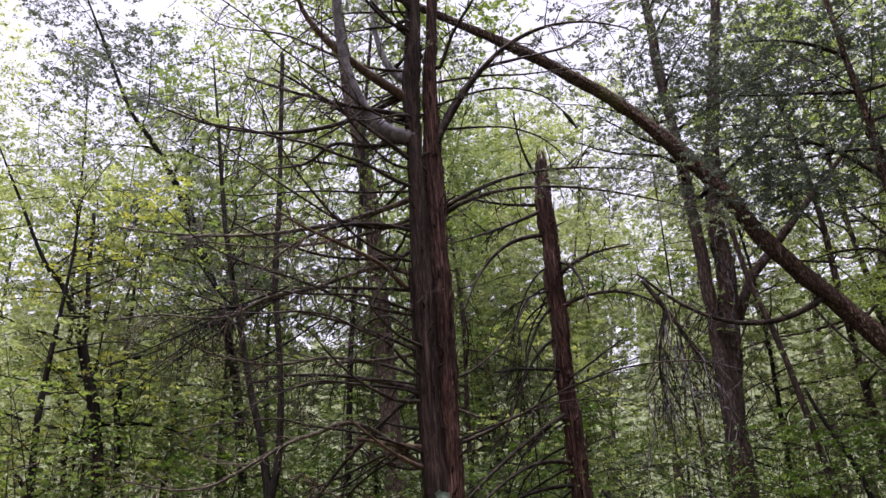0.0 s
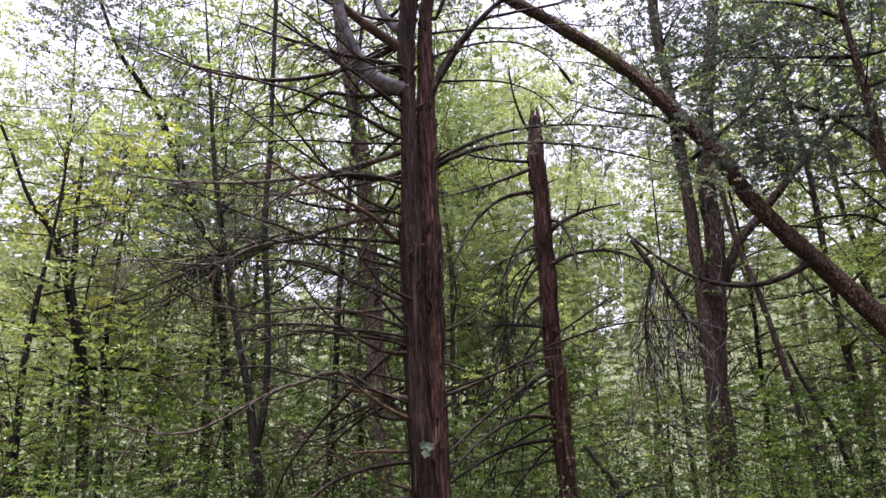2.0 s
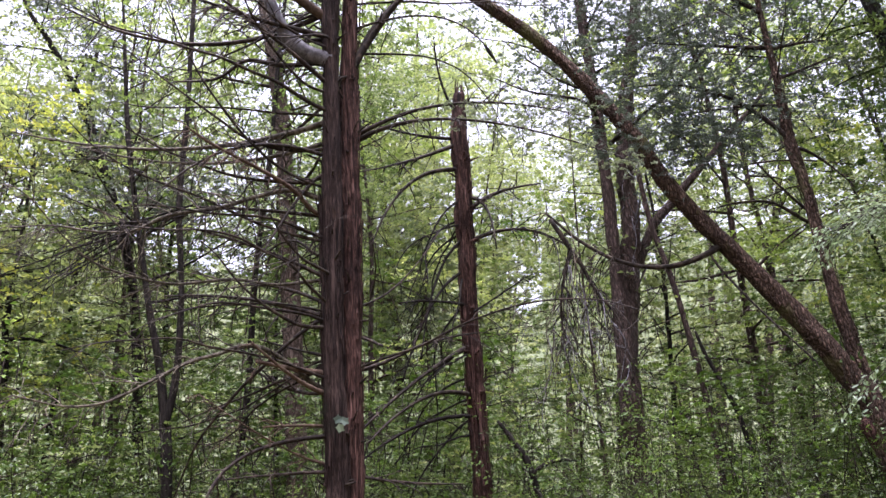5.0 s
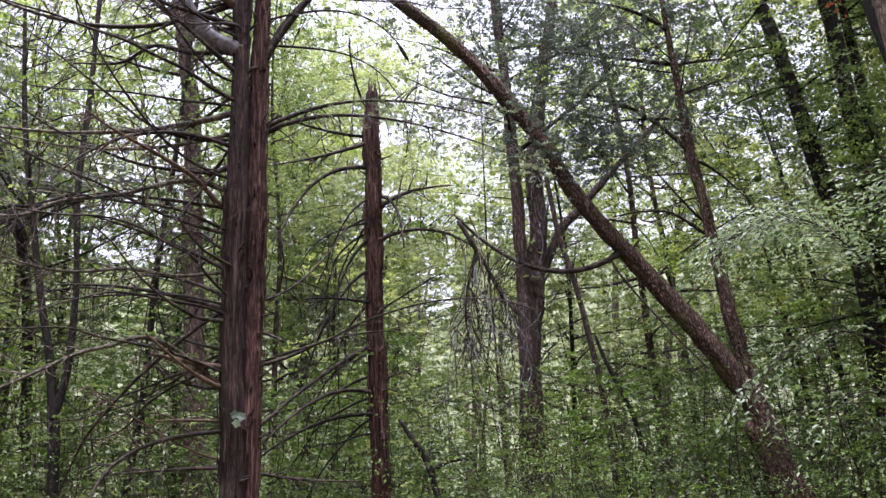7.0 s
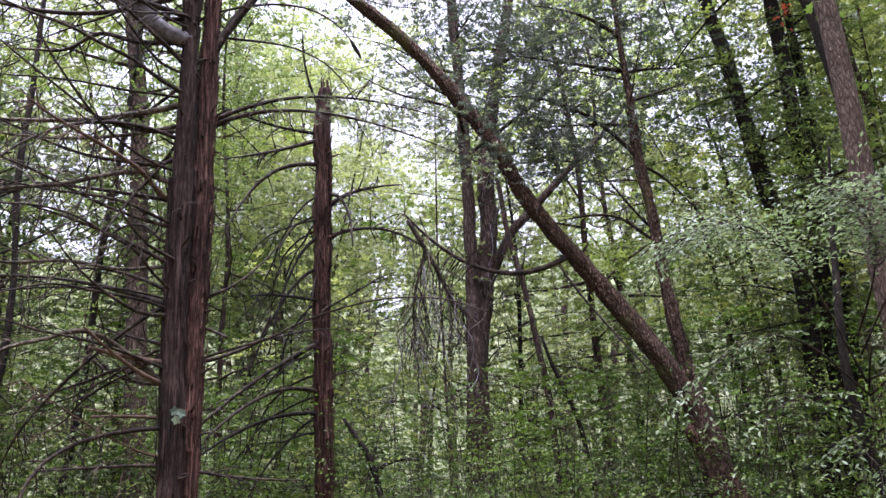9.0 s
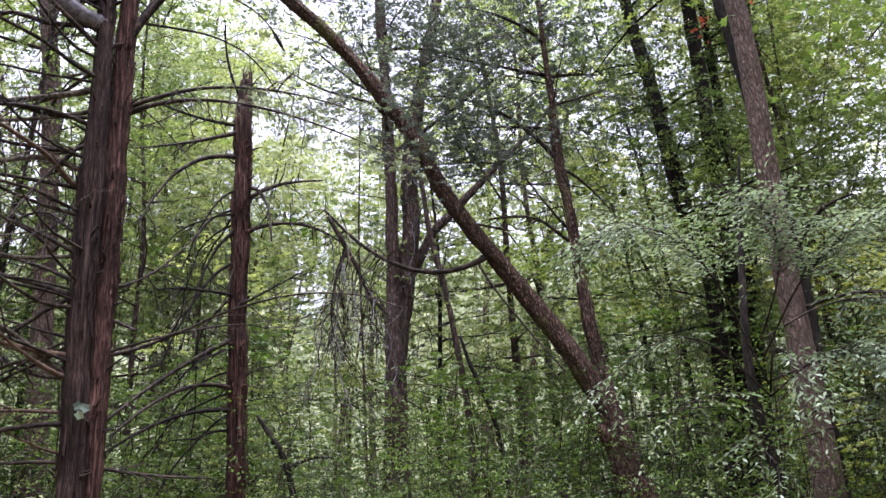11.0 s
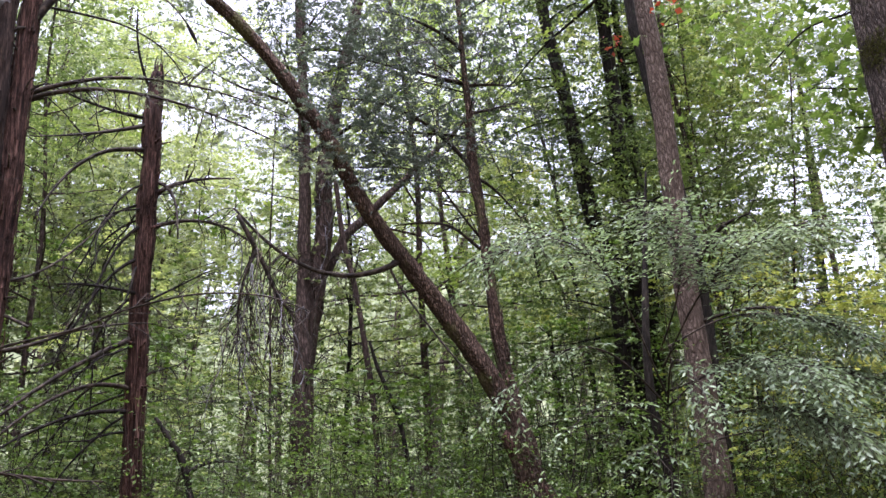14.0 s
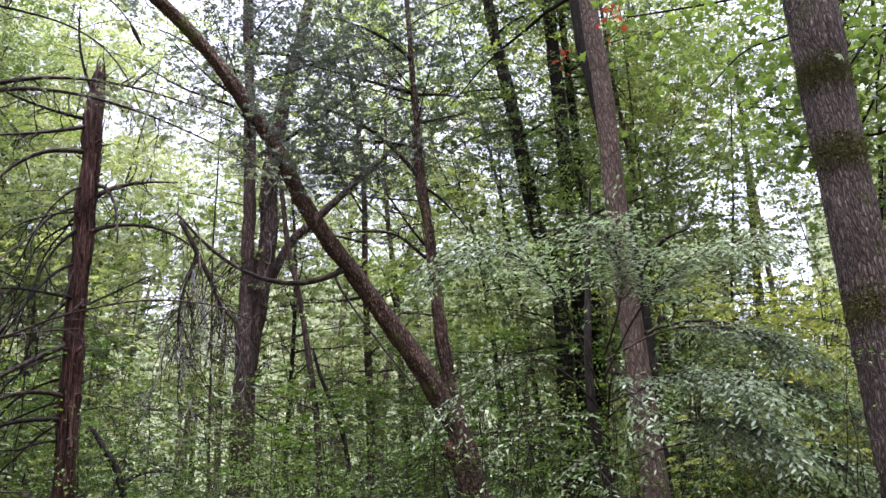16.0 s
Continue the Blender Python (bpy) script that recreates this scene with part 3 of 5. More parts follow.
    for rows, material, twigs, length, label in (
        (arc((-0.25, 8.16, 6.51), (-1.08, 7.99, 6.48), (-1.00, 7.63, 8.56), 0.098, 0.047), GREYLIMB, 8, 0.7, "thick smooth grey limb curving upwards"),
        (arc((-0.24, 8.16, 6.99), (-1.38, 7.80, 7.69), (-1.45, 7.66, 8.22), 0.058, 0.023), TANWOOD, 8, 0.7, "brown peeling limb"),
        (arc((-0.24, 8.16, 7.24), (-0.67, 8.22, 7.48), (-0.66, 8.47, 8.83), 0.054, 0.028), GREYLIMB, 7, 0.6, "grey limb curving upwards"),
        (arc((-0.24, 8.16, 6.79), (-1.12, 7.81, 6.78), (-1.85, 7.16, 6.76), 0.033, 0.009), D, 20, 0.7, ""),
        (arc((-0.24, 8.16, 7.13), (-1.65, 8.41, 6.42), (-3.11, 8.23, 7.22), 0.033, 0.010), D, 24, 0.7, ""),
    ):
        limb_part("branch", at, tree, rows, material, twigs, length, 100 + n, label)
        n += 1
    for rows, material, twigs, length, label in (
        (arc((-0.25, 8.16, 6.17), (-0.90, 7.78, 6.68), (-1.61, 7.12, 6.84), 0.028, 0.009), D, 20, 0.7, ""),
        ([(-0.25, 8.16, 6.46, 0.032), (-0.35, 8.14, 6.46, 0.028), (-0.78, 8.31, 6.53, 0.026), (-1.18, 8.44, 6.68, 0.023), (-1.53, 8.56, 6.52, 0.016), (-2.02, 8.67, 6.55, 0.010)], D, 20, 0.7, ""),
        (arc((-0.06, 8.27, 6.35), (0.89, 8.13, 8.36), (2.20, 7.69, 7.40), 0.042, 0.007), D, 18, 0.6, ""),
        ([(-0.06, 8.27, 6.56, 0.034), (0.02, 8.25, 6.57, 0.030), (0.22, 8.34, 7.02, 0.023), (0.59, 8.45, 7.53, 0.021), (0.95, 8.50, 7.67, 0.019), (1.37, 8.54, 7.77, 0.016), (1.73, 8.56, 7.87, 0.013), (2.00, 8.57, 8.06, 0.008)], D, 18, 0.6, ""),
    ):
        limb_part("branch", at, tree, rows, material, twigs, length, 100 + n, label)
        n += 1
    for rows, material, twigs, length, label in (
        (arc((-0.07, 8.27, 5.54), (0.86, 8.19, 6.17), (2.59, 7.04, 4.72), 0.027, 0.004), D, 20, 0.45, ""),
        (arc((-0.07, 8.27, 5.60), (0.93, 8.17, 6.26), (2.37, 7.54, 5.45), 0.025, 0.005), D, 22, 0.45, ""),
        (arc((-0.04, 8.27, 6.94), (1.01, 8.02, 7.23), (1.37, 7.78, 6.47), 0.014, 0.007), D, 7, 0.3, "thin arching twig"),
        ([(-0.01, 8.27, 7.48, 0.027), (0.11, 8.25, 7.48, 0.023), (0.29, 8.09, 7.82, 0.020), (0.51, 7.93, 8.08, 0.018), (0.73, 7.77, 8.33, 0.013)], D, 14, 0.6, ""),
        (arc((-0.09, 8.27, 3.76), (0.37, 8.43, 3.83), (0.90, 8.87, 4.77), 0.015, 0.007), D, 8, 0.5, ""),
        (arc((-0.10, 8.27, 3.46), (-0.05, 8.39, 3.52), (0.20, 8.01, 3.30), 0.023, 0.013), D, 1, 0.2, ""),
    ):
        limb_part("branch", at, tree, rows, material, twigs, length, 100 + n, label)
        n += 1
    # the thin dead branches between them
    for k in range(42):
        z = rng.uniform(2.2, 10.5) if k > 40 else rng.uniform(3.0, 8.4)
        stem = MAIN_A if rng.random() < 0.8 else MAIN_B
        x, y, r = axis_at(stem, z)
        az = rng.uniform(2.3, 4.5) if stem is MAIN_A else rng.uniform(-0.7, 1.8)
        long = rng.uniform(1.2, 3.3) * (1.0 if z < 8 else 0.7)
        rows = wander(rng, (x, y, z), (math.cos(az), math.sin(az), rng.uniform(-0.55, 0.15) if k % 3 else rng.uniform(0.2, 0.6)), long, rng.uniform(0.013, 0.026), 0.005, rng.uniform(-0.13, -0.03) if k % 3 else rng.uniform(0.05, 0.15), 0.24, 8)
        limb_part("branch", at, tree, rows, DEADWOOD, int(long * 2.5), 0.8, 200 + k, sides=5, droop=rng.uniform(-0.05, 0.12))
    # a bundle of dead shoots that hangs from the long low branch
    for k in range(13):
        p = np.array((-1.5, 7.75, 4.62)) + np.array((-0.75, -0.38, -0.3)) * rng.random() + rng.normal(0, 0.06, 3)
        rows = wander(rng, p, (-1, rng.normal(-0.2, 0.3), rng.uniform(-0.75, -0.1)), rng.uniform(0.7, 1.5), 0.011, 0.003, 0.02, 0.13, 6)
        limb_part("branch", at, tree, rows, DARK, 6, 0.5, 280 + k, sides=5)
    # a living tuft that hangs at the end of the arching twig, and the leaf of a creeper on the trunk
    tip = (1.37, 7.78, 6.47)
    s = Soup(at)
    s.add(*tube([(*tip, 0.006), (tip[0] + 0.05, tip[1], tip[2] - 0.09, 0.02), (tip[0] + 0.1, tip[1], tip[2] - 0.19, 0.014), (tip[0] + 0.12, tip[1], tip[2] - 0.24, 0.003)], 0.02, 7, rng, lumps=0.35))
    s.make("dry_tuft", DARK, tree, "hanging dark dry tuft")
    x, y, r = axis_at(MAIN_A, 2.62)
    pale = foliage("pale_creeper_leaf", [(0, (0.06, 0.085, 0.062)), (0.5, (0.08, 0.11, 0.08)), (1, (0.1, 0.13, 0.1))], 0.3, 0.7, 0.1)
    for dx, dz, turn in ((0.03, 0.03, 0.4), (0.09, 0.01, -0.5), (0.05, -0.05, 1.9)):
        c = np.array((x + dx, y - r - 0.035 - dx * 0.2, 2.60 + dz)) - at
        rim = [(0.075, 0), (0.04, 0.035), (0.035, 0.07), (-0.01, 0.05), (-0.06, 0.045), (-0.05, 0.0), (-0.06, -0.045), (-0.01, -0.05), (0.035, -0.07), (0.04, -0.035)]
        v = [c] + [c + 0.62 * np.array((p * math.cos(turn) - q * math.sin(turn), -0.25 * abs(q) - 0.1 * p, p * math.sin(turn) + q * math.cos(turn))) for p, q in rim]
        part("creeper_leaf", v, [(0, 1 + i, 1 + (i + 1) % 10) for i in range(10)], pale, tree, "pale grey-green creeper leaf", False)
    # feathery living sprays along the two long branches
    tufts = []
    for tips in (((0.9, 7.97, 5.70), (1.54, 7.70, 5.43), (1.92, 7.49, 5.19), (2.23, 7.30, 4.97), (2.59, 7.04, 4.72)), ((1.17, 8.00, 5.93), (1.61, 7.86, 5.73), (1.92, 7.74, 5.61), (2.37, 7.54, 5.45))):
        c = curve_through(tips, 0.05)
        for _ in range(34):
            tufts.append(c[int(len(c) * rng.random())] + rng.normal(0, 1, 3) * (0.1, 0.1, 0.05) - (0, 0, 0.04))
    v, f = leaf_cloud(rng, tufts, 40, 0.09, 0.05, flat=0.45, tilt=0.9, slim=0.2)
    part("sprays", v - np.array(at), f, NEEDLE, tree, "thin grey-green cedar sprays", False)
    # sparse living sprays high up
    limbs = [Soup(at)]
    v, f = crown(rng, limbs, MAIN_A, 7.8, 11.3, 12, 1.8, 6, 190, 0.15, 0.06, 0.3, slim=0.28, tilt=1.0)
    for limb in limbs:
        limb.make("limb", DEADWOOD, tree)
    part("crown", v - np.array(at), f, NEEDLE, tree, "sparse grey-green cedar sprays", False)


dead_cedar()


# ---- the broken red cedar ----
def broken_cedar():
    rng = np.random.default_rng(21)
    stem = grounded([(1.38, 10.46, 2.01, 0.115), (1.38, 10.43, 3.15, 0.113), (1.37, 10.41, 4.14, 0.110), (1.38, 10.40, 5.04, 0.113), (1.39, 10.37, 6.15, 0.113), (1.40, 10.36, 6.73, 0.105), (1.43, 10.35, 7.28, 0.072)], 1.25)
    at = (stem[1][0], stem[1][1], 0)
    tree = thing("cedar_snag", at, "snapped reddish cedar trunk with splintered top and dead branches", "tree")
    s = Soup(at)
    s.add(*tube(stem, 0.04, 52, rng, 11, 0.12, 0.2))
    trunk = s.make("trunk", RED_CEDAR, tree)
    x, y, z, r = stem[-1]
    for k in range(9):
        a = k * 0.7
        s = Soup(at)
        h = rng.uniform(0.06, 0.26)
        bx, by = x + math.cos(a) * r * 0.65, y + math.sin(a) * r * 0.65
        s.add(*tube([(bx, by, z - 0.15, 0.016), (bx + rng.normal(0, 0.008), by, z + h * 0.5, 0.010), (bx + rng.normal(0, 0.02), by, z + h, 0.002)], 0.03, 4))
        s.make("splinter", RED_CEDAR if k % 3 else TANWOOD, trunk)
    bark_strips(rng, stem, at, trunk, 50, 1.9, 6.4, RED_CEDAR)
    stubs(np.random.default_rng(17), stem, at, trunk, 34, 2.2, 6.9, RED_CEDAR)
    n = 0
    for rows, twigs, length, droop in (
        (arc((1.40, 10.37, 6.56), (0.74, 10.07, 6.15), (0.06, 9.62, 5.83), 0.031, 0.007), 14, 0.5, 0.1),
        (arc((1.39, 10.37, 6.16), (0.58, 10.20, 6.21), (0.16, 9.82, 4.97), 0.035, 0.010), 9, 0.5, 0.2),
        (arc((1.38, 10.39, 5.43), (1.51, 10.37, 5.85), (2.48, 10.53, 6.01), 0.042, 0.011), 10, 0.4, 0.05),
        (arc((1.39, 10.38, 5.75), (1.74, 10.28, 5.84), (1.69, 9.87, 4.87), 0.030, 0.010), 6, 0.3, 0.1),
        (arc((1.38, 10.39, 5.12), (2.10, 10.40, 5.53), (2.76, 10.56, 5.12), 0.033, 0.011), 14, 0.5, 0.15),
        (arc((1.37, 10.42, 3.80), (0.58, 9.96, 3.34), (-0.06, 9.42, 2.66), 0.036, 0.015), 9, 0.5, 0.2),
        (arc((1.38, 10.43, 3.15), (0.76, 10.09, 3.36), (0.02, 9.32, 2.52), 0.031, 0.015), 7, 0.45, 0.15),
    ):
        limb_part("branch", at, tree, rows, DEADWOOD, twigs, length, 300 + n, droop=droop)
        n += 1
    # shaded branches: the darker bark colour carries their shade
    for rows, twigs, length, droop in (
        (arc((1.38, 10.44, 2.90), (0.68, 10.07, 2.97), (-0.11, 9.62, 2.33), 0.031, 0.012), 7, 0.45, 0.15),
        (arc((1.38, 10.39, 5.20), (0.91, 10.24, 4.91), (0.69, 9.89, 3.53), 0.025, 0.010), 6, 0.8, 0.3),
        (arc((1.37, 10.40, 4.75), (0.93, 10.25, 4.65), (0.45, 9.81, 3.26), 0.025, 0.010), 6, 0.8, 0.3),
        (arc((1.37, 10.41, 4.30), (0.87, 10.03, 4.31), (0.44, 9.61, 4.15), 0.024, 0.010), 7, 0.8, 0.2),
        (arc((1.41, 10.36, 6.91), (1.11, 10.29, 7.38), (1.12, 10.25, 8.04), 0.022, 0.012), 5, 0.3, 0.0),
        (arc((1.37, 10.41, 4.21), (1.21, 10.13, 4.02), (2.18, 10.69, 4.73), 0.020, 0.011), 8, 0.4, 0.0),
        (arc((1.40, 10.37, 6.62), (0.73, 10.21, 6.55), (0.10, 10.02, 6.74), 0.026, 0.007), 12, 0.5, 0.1),
    ):
        limb_part("branch", at, tree, rows, DARK, twigs, length, 300 + n, droop=droop)
        n += 1
    # thinner branches: they hang to one side, and a few short ones rise on the other
    for k in range(17):
        left = k < 13
        z = rng.uniform(2.6, 5.8)
        x, y, r = axis_at(stem, z)
        az = rng.uniform(2.5, 3.9) if left else rng.uniform(-1.2, 1.0)
        long = rng.uniform(1.0, 2.3) if left else rng.uniform(0.5, 1.1)
        rows = wander(rng, (x, y, z), (math.cos(az), math.sin(az), rng.uniform(-0.5, 0.05) if left else rng.uniform(0.1, 0.6)), long, 0.017 if left else 0.01, 0.005, rng.uniform(0.1, 0.26) if left else -0.03, 0.27, 8)
        limb_part("branch", at, tree, rows, DARK, 3, 0.6, 330 + k, droop=0.28, sides=5, thick=0.006)


broken_cedar()


# ---- the forked, leaning tree ----
def leaning_tree():
    rng = np.random.default_rng(31)
    stem = grounded([(5.93, 9.28, 1.69, 0.190), (5.84, 9.23, 2.12, 0.172), (5.77, 9.20, 2.43, 0.160), (5.65, 9.21, 2.80, 0.136), (5.22, 9.26, 3.50, 0.121), (4.71, 9.30, 4.20, 0.113), (4.26, 9.32, 4.78, 0.107), (3.75, 9.32, 5.48, 0.097), (3.40, 9.29, 6.11, 0.092), (2.99, 9.29, 6.68, 0.091), (2.46, 9.27, 7.32, 0.086), (1.64, 9.22, 8.00, 0.075)], 1.2)
    at = (stem[1][0], stem[1][1], 0)
    tree = thing("leaning_tree", at, "forked tree with one mossy lichened trunk leaning far over", "tree")
    x, y, z, r = stem[-1]
    lean = stem + [(x - 0.9, y - 0.05, z + 0.6, r * 0.8), (x - 1.9, y - 0.1, z + 1.2, r * 0.55), (x - 2.9, y - 0.1, z + 1.9, r * 0.2)]
    s = Soup(at)
    s.add(*tube(lean, 0.045, 44, rng, 13, 0.12, 0.12))
    s.make("leaning_trunk", MOSSY, tree, "mossy brown trunk leaning far over")
    up = [tuple(q) for q in [(5.80, 9.27, 2.42, 0.110), (5.73, 9.29, 2.95, 0.098), (5.63, 9.33, 3.85, 0.082), (5.58, 9.37, 4.87, 0.063), (5.55, 9.42, 5.60, 0.062), (5.51, 9.46, 6.19, 0.063), (5.52, 9.47, 6.96, 0.051), (5.51, 9.50, 7.69, 0.043), (5.50, 9.52, 8.63, 0.037)]]
    x, y, z, r = up[-1]
    up = [(stem[4][0], stem[4][1], stem[4][2] - 0.1, 0.1)] + up + [(x, y + 0.05, z + 1.3, r * 0.7), (x + 0.1, y, z + 2.8, r * 0.25)]
    s = Soup(at)
    s.add(*tube(up, 0.03, 36, rng, 9, 0.16, 0.2))
    shaggy = s.make("upright_stem", MOSSY, tree, "thin upright stem with flaking bark")
    bark_strips(rng, up, at, shaggy, 44, 2.6, 6.5, MOSSY)
    s = Soup(at)
    s.add(*tube([(6.35, 8.95, -0.2, 0.16), (6.2, 9.05, 1.0, 0.14)] + [tuple(q) for q in [(6.07, 9.18, 1.68, 0.131), (5.92, 9.22, 1.89, 0.132), (5.77, 9.25, 2.22, 0.134)]] + [(5.62, 9.26, 2.5, 0.1)], 0.05, 26, rng, 9, 0.08, 0.12))
    s.make("foot_stem", RED_CEDAR, tree, "reddish rotten stem at the foot")
    hung = (
        [(2.36, 9.71, 5.18, 0.026), (2.52, 9.70, 4.88, 0.030), (2.68, 9.69, 4.56, 0.024), (2.83, 9.68, 4.22, 0.020), (3.03, 9.65, 3.94, 0.013)],
        [(2.58, 9.66, 4.76, 0.024), (2.45, 9.78, 4.36, 0.017), (2.41, 9.86, 3.96, 0.013), (2.45, 9.90, 3.70, 0.007)],
    )
    n = 0
    for rows, twigs, length, droop in (
        (arc((4.28, 9.31, 4.63), (3.32, 9.65, 4.08), (2.32, 9.72, 5.26), 0.044, 0.014), 22, 0.6, 0.3),
        (hung[0], 16, 1.2, 0.35),
        (hung[1], 12, 1.0, 0.35),
        (arc((4.29, 9.31, 4.62), (3.88, 9.55, 4.85), (4.91, 8.77, 3.09), 0.020, 0.010), 8, 0.4, 0.1),
        (arc((5.51, 9.45, 6.10), (4.81, 9.65, 7.19), (3.69, 9.75, 7.03), 0.036, 0.008), 16, 0.5, 0.0),
        (arc((5.51, 9.49, 7.45), (4.83, 9.69, 7.61), (4.03, 9.73, 7.69), 0.033, 0.008), 14, 0.5, 0.0),
    ):
        limb_part("branch", at, tree, rows, DEADWOOD, twigs, length, 400 + n, droop=droop)
        n += 1
    for rows, twigs, length, droop in (
        (arc((5.51, 9.49, 7.42), (5.84, 9.53, 7.56), (6.31, 9.46, 7.55), 0.028, 0.012), 8, 0.4, 0.0),
        (arc((5.51, 9.50, 7.99), (5.02, 9.58, 8.49), (4.27, 9.63, 8.46), 0.033, 0.008), 12, 0.5, 0.0),
        (arc((5.52, 9.47, 6.97), (5.93, 9.50, 7.13), (6.36, 9.43, 7.30), 0.028, 0.008), 8, 0.4, 0.0),
        ([(5.57, 9.38, 4.99, 0.031), (5.56, 9.50, 4.98, 0.027), (5.15, 9.49, 5.24, 0.019), (4.74, 9.50, 5.26, 0.015), (4.33, 9.50, 5.18, 0.007)], 14, 0.5, 0.0),
        (arc((5.57, 9.39, 5.15), (5.82, 9.63, 4.91), (4.93, 9.33, 5.74), 0.026, 0.011), 8, 0.4, 0.0),
        (arc((5.52, 9.44, 5.96), (5.73, 9.44, 6.02), (6.26, 9.49, 5.46), 0.027, 0.008), 8, 0.4, 0.0),
    ):
        limb_part("branch", at, tree, rows, DEADWOOD, twigs, length, 400 + n, droop=droop)
        n += 1
    for rows, twigs, length, droop in (
        (arc((5.51, 9.46, 6.57), (5.29, 9.61, 6.72), (4.18, 9.78, 6.61), 0.027, 0.008), 14, 0.5, 0.0),
    ):
        limb_part("branch", at, tree, rows, DEADWOOD, twigs, length, 400 + n, droop=droop)
        n += 1
    for k in range(12):
        z = rng.uniform(5.0, 9.5)
        x, y, r = axis_at(up, z)
        az = rng.uniform(-3.1, 3.1)
        rows = wander(rng, (x, y, z), (math.cos(az), math.sin(az), 0.3), rng.uniform(0.7, 1.6), 0.012, 0.003, 0.0, 0.18, 5)
        limb_part("branch", at, tree, rows, DEADWOOD, 10, 0.5, 430 + k, droop=0.0, sides=5)
    # dead vines that hang in tangles from the bent limb
    for rows in hung:
        c = curve_through(rows, 0.05)
        for k in range(18):
            p = c[int(len(c) * rng.uniform(0.05, 0.98)), :3] + rng.normal(0, 0.09, 3)
            vine = wander(rng, p, (rng.normal(0.12, 0.4), rng.normal(0, 0.4), -1), rng.uniform(0.5, 1.5), rng.uniform(0.005, 0.011), 0.003, 0.3, 0.42, 10)
            s = Soup(at)
            twiggy(s, rng, vine, int(rng.integers(3, 8)), 0.34, 0.15, 0.5, 5, 0.0036)
            s.make("vine", (WEATHERED, GREYLIMB, DEADWOOD)[k % 3], tree, "hanging dead vine")
    # grey-green sprays along the leaning trunk and round the head of the upright stem
    limbs = Soup(at)
    tufts = []
    for cx, cy, cz, sx, sz, n in (
        (3.75, 9.1, 6.0, 0.4, 0.28, 44), (4.4, 9.3, 6.1, 0.34, 0.22, 24), (3.3, 9.2, 6.35, 0.24, 0.2, 12), (3.8, 9.5, 7.4, 0.6, 0.55, 60), (4.3, 9.6, 8.3, 0.8, 0.5, 60),
        (5.0, 9.5, 7.4, 0.6, 0.8, 40), (5.7, 9.6, 8.5, 0.7, 0.7, 40), (2.1, 9.2, 8.6, 0.9, 0.45, 18),
    ):
        for _ in range(n):
            c = np.array((cx, cy, cz)) + rng.normal(0, 1, 3) * (sx, 0.25, sz)
            tufts.append(c)
            root = c + np.array((0.1, 0.1, -0.12)) + rng.normal(0, 0.1, 3)
            limbs.add(*tube([(*root, 0.006), (*c, 0.003)], 0.1, 3))
    stuff(limbs.make("twigwork", DEADWOOD, tree))
    v, f = leaf_cloud(rng, tufts, 62, 0.18, 0.08, flat=0.6, tilt=1.1, slim=0.26)
    part("crown", v - np.array(at), f, NEEDLE, tree, "dense grey-green cedar sprays", False)


leaning_tree()


# ---- trees with measured stems ----
def stem_tree(name, rows_list, material, label, category="tree", seed=0, top=0, sides=24, depth=0.07, lumps=0.08, leaves=(), flare=1.3, group="", branches=0):
    rng = np.random.default_rng(seed)
    first = grounded(rows_list[0], flare, top)
    at = (first[1][0], first[1][1], 0)
    tree = thing(name, at, label, category, group)
    for i, rows in enumerate([first] + [[tuple(q) for q in r] for r in rows_list[1:]]):
        if i and rows[-1][3] > 0.05:
            (a, c, d, _), (x, y, z, r) = rows[-2:]
            rows += [(x + (x - a) * 2, y + (y - c) * 2, z + (z - d) * 2, r * 0.6), (x + (x - a) * 3, y + (y - c) * 3, z + (z - d) * 3.6, r * 0.15)]
        s = Soup(at)
        s.add(*tube(rows, 0.07, sides, rng, 9, depth, lumps))
        s.make("trunk" if i == 0 else "stem", material, tree)
    limbs = [Soup(at)]
    for lo, hi, k, reach, per, count, spread, size, mat, more in leaves:
        v, f = crown(rng, limbs, first, lo, hi, k, reach, per, count, spread, size, **more)
        stuff(part("crown", v - np.array(at), f, mat, tree, "", False))
    for limb in limbs:
        limb.make("limb", DARK if material is DARK else DEADWOOD, tree)
    for k in range(branches):
        z = rng.uniform(min(3.0, first[-1][2] * 0.6), first[-1][2] * 0.95)
        x, y, r = axis_at(first, z)
        az = rng.uniform(-3.1, 3.1)
        rows = wander(rng, (x, y, z), (math.cos(az), math.sin(az), 0.4), rng.uniform(0.6, 1.6), 0.012, 0.003, 0.02, 0.2, 5)
        limb_part("branch", at, tree, rows, DEADWOOD, 7, 0.5, seed * 50 + k, droop=0.05, sides=5)
    return tree


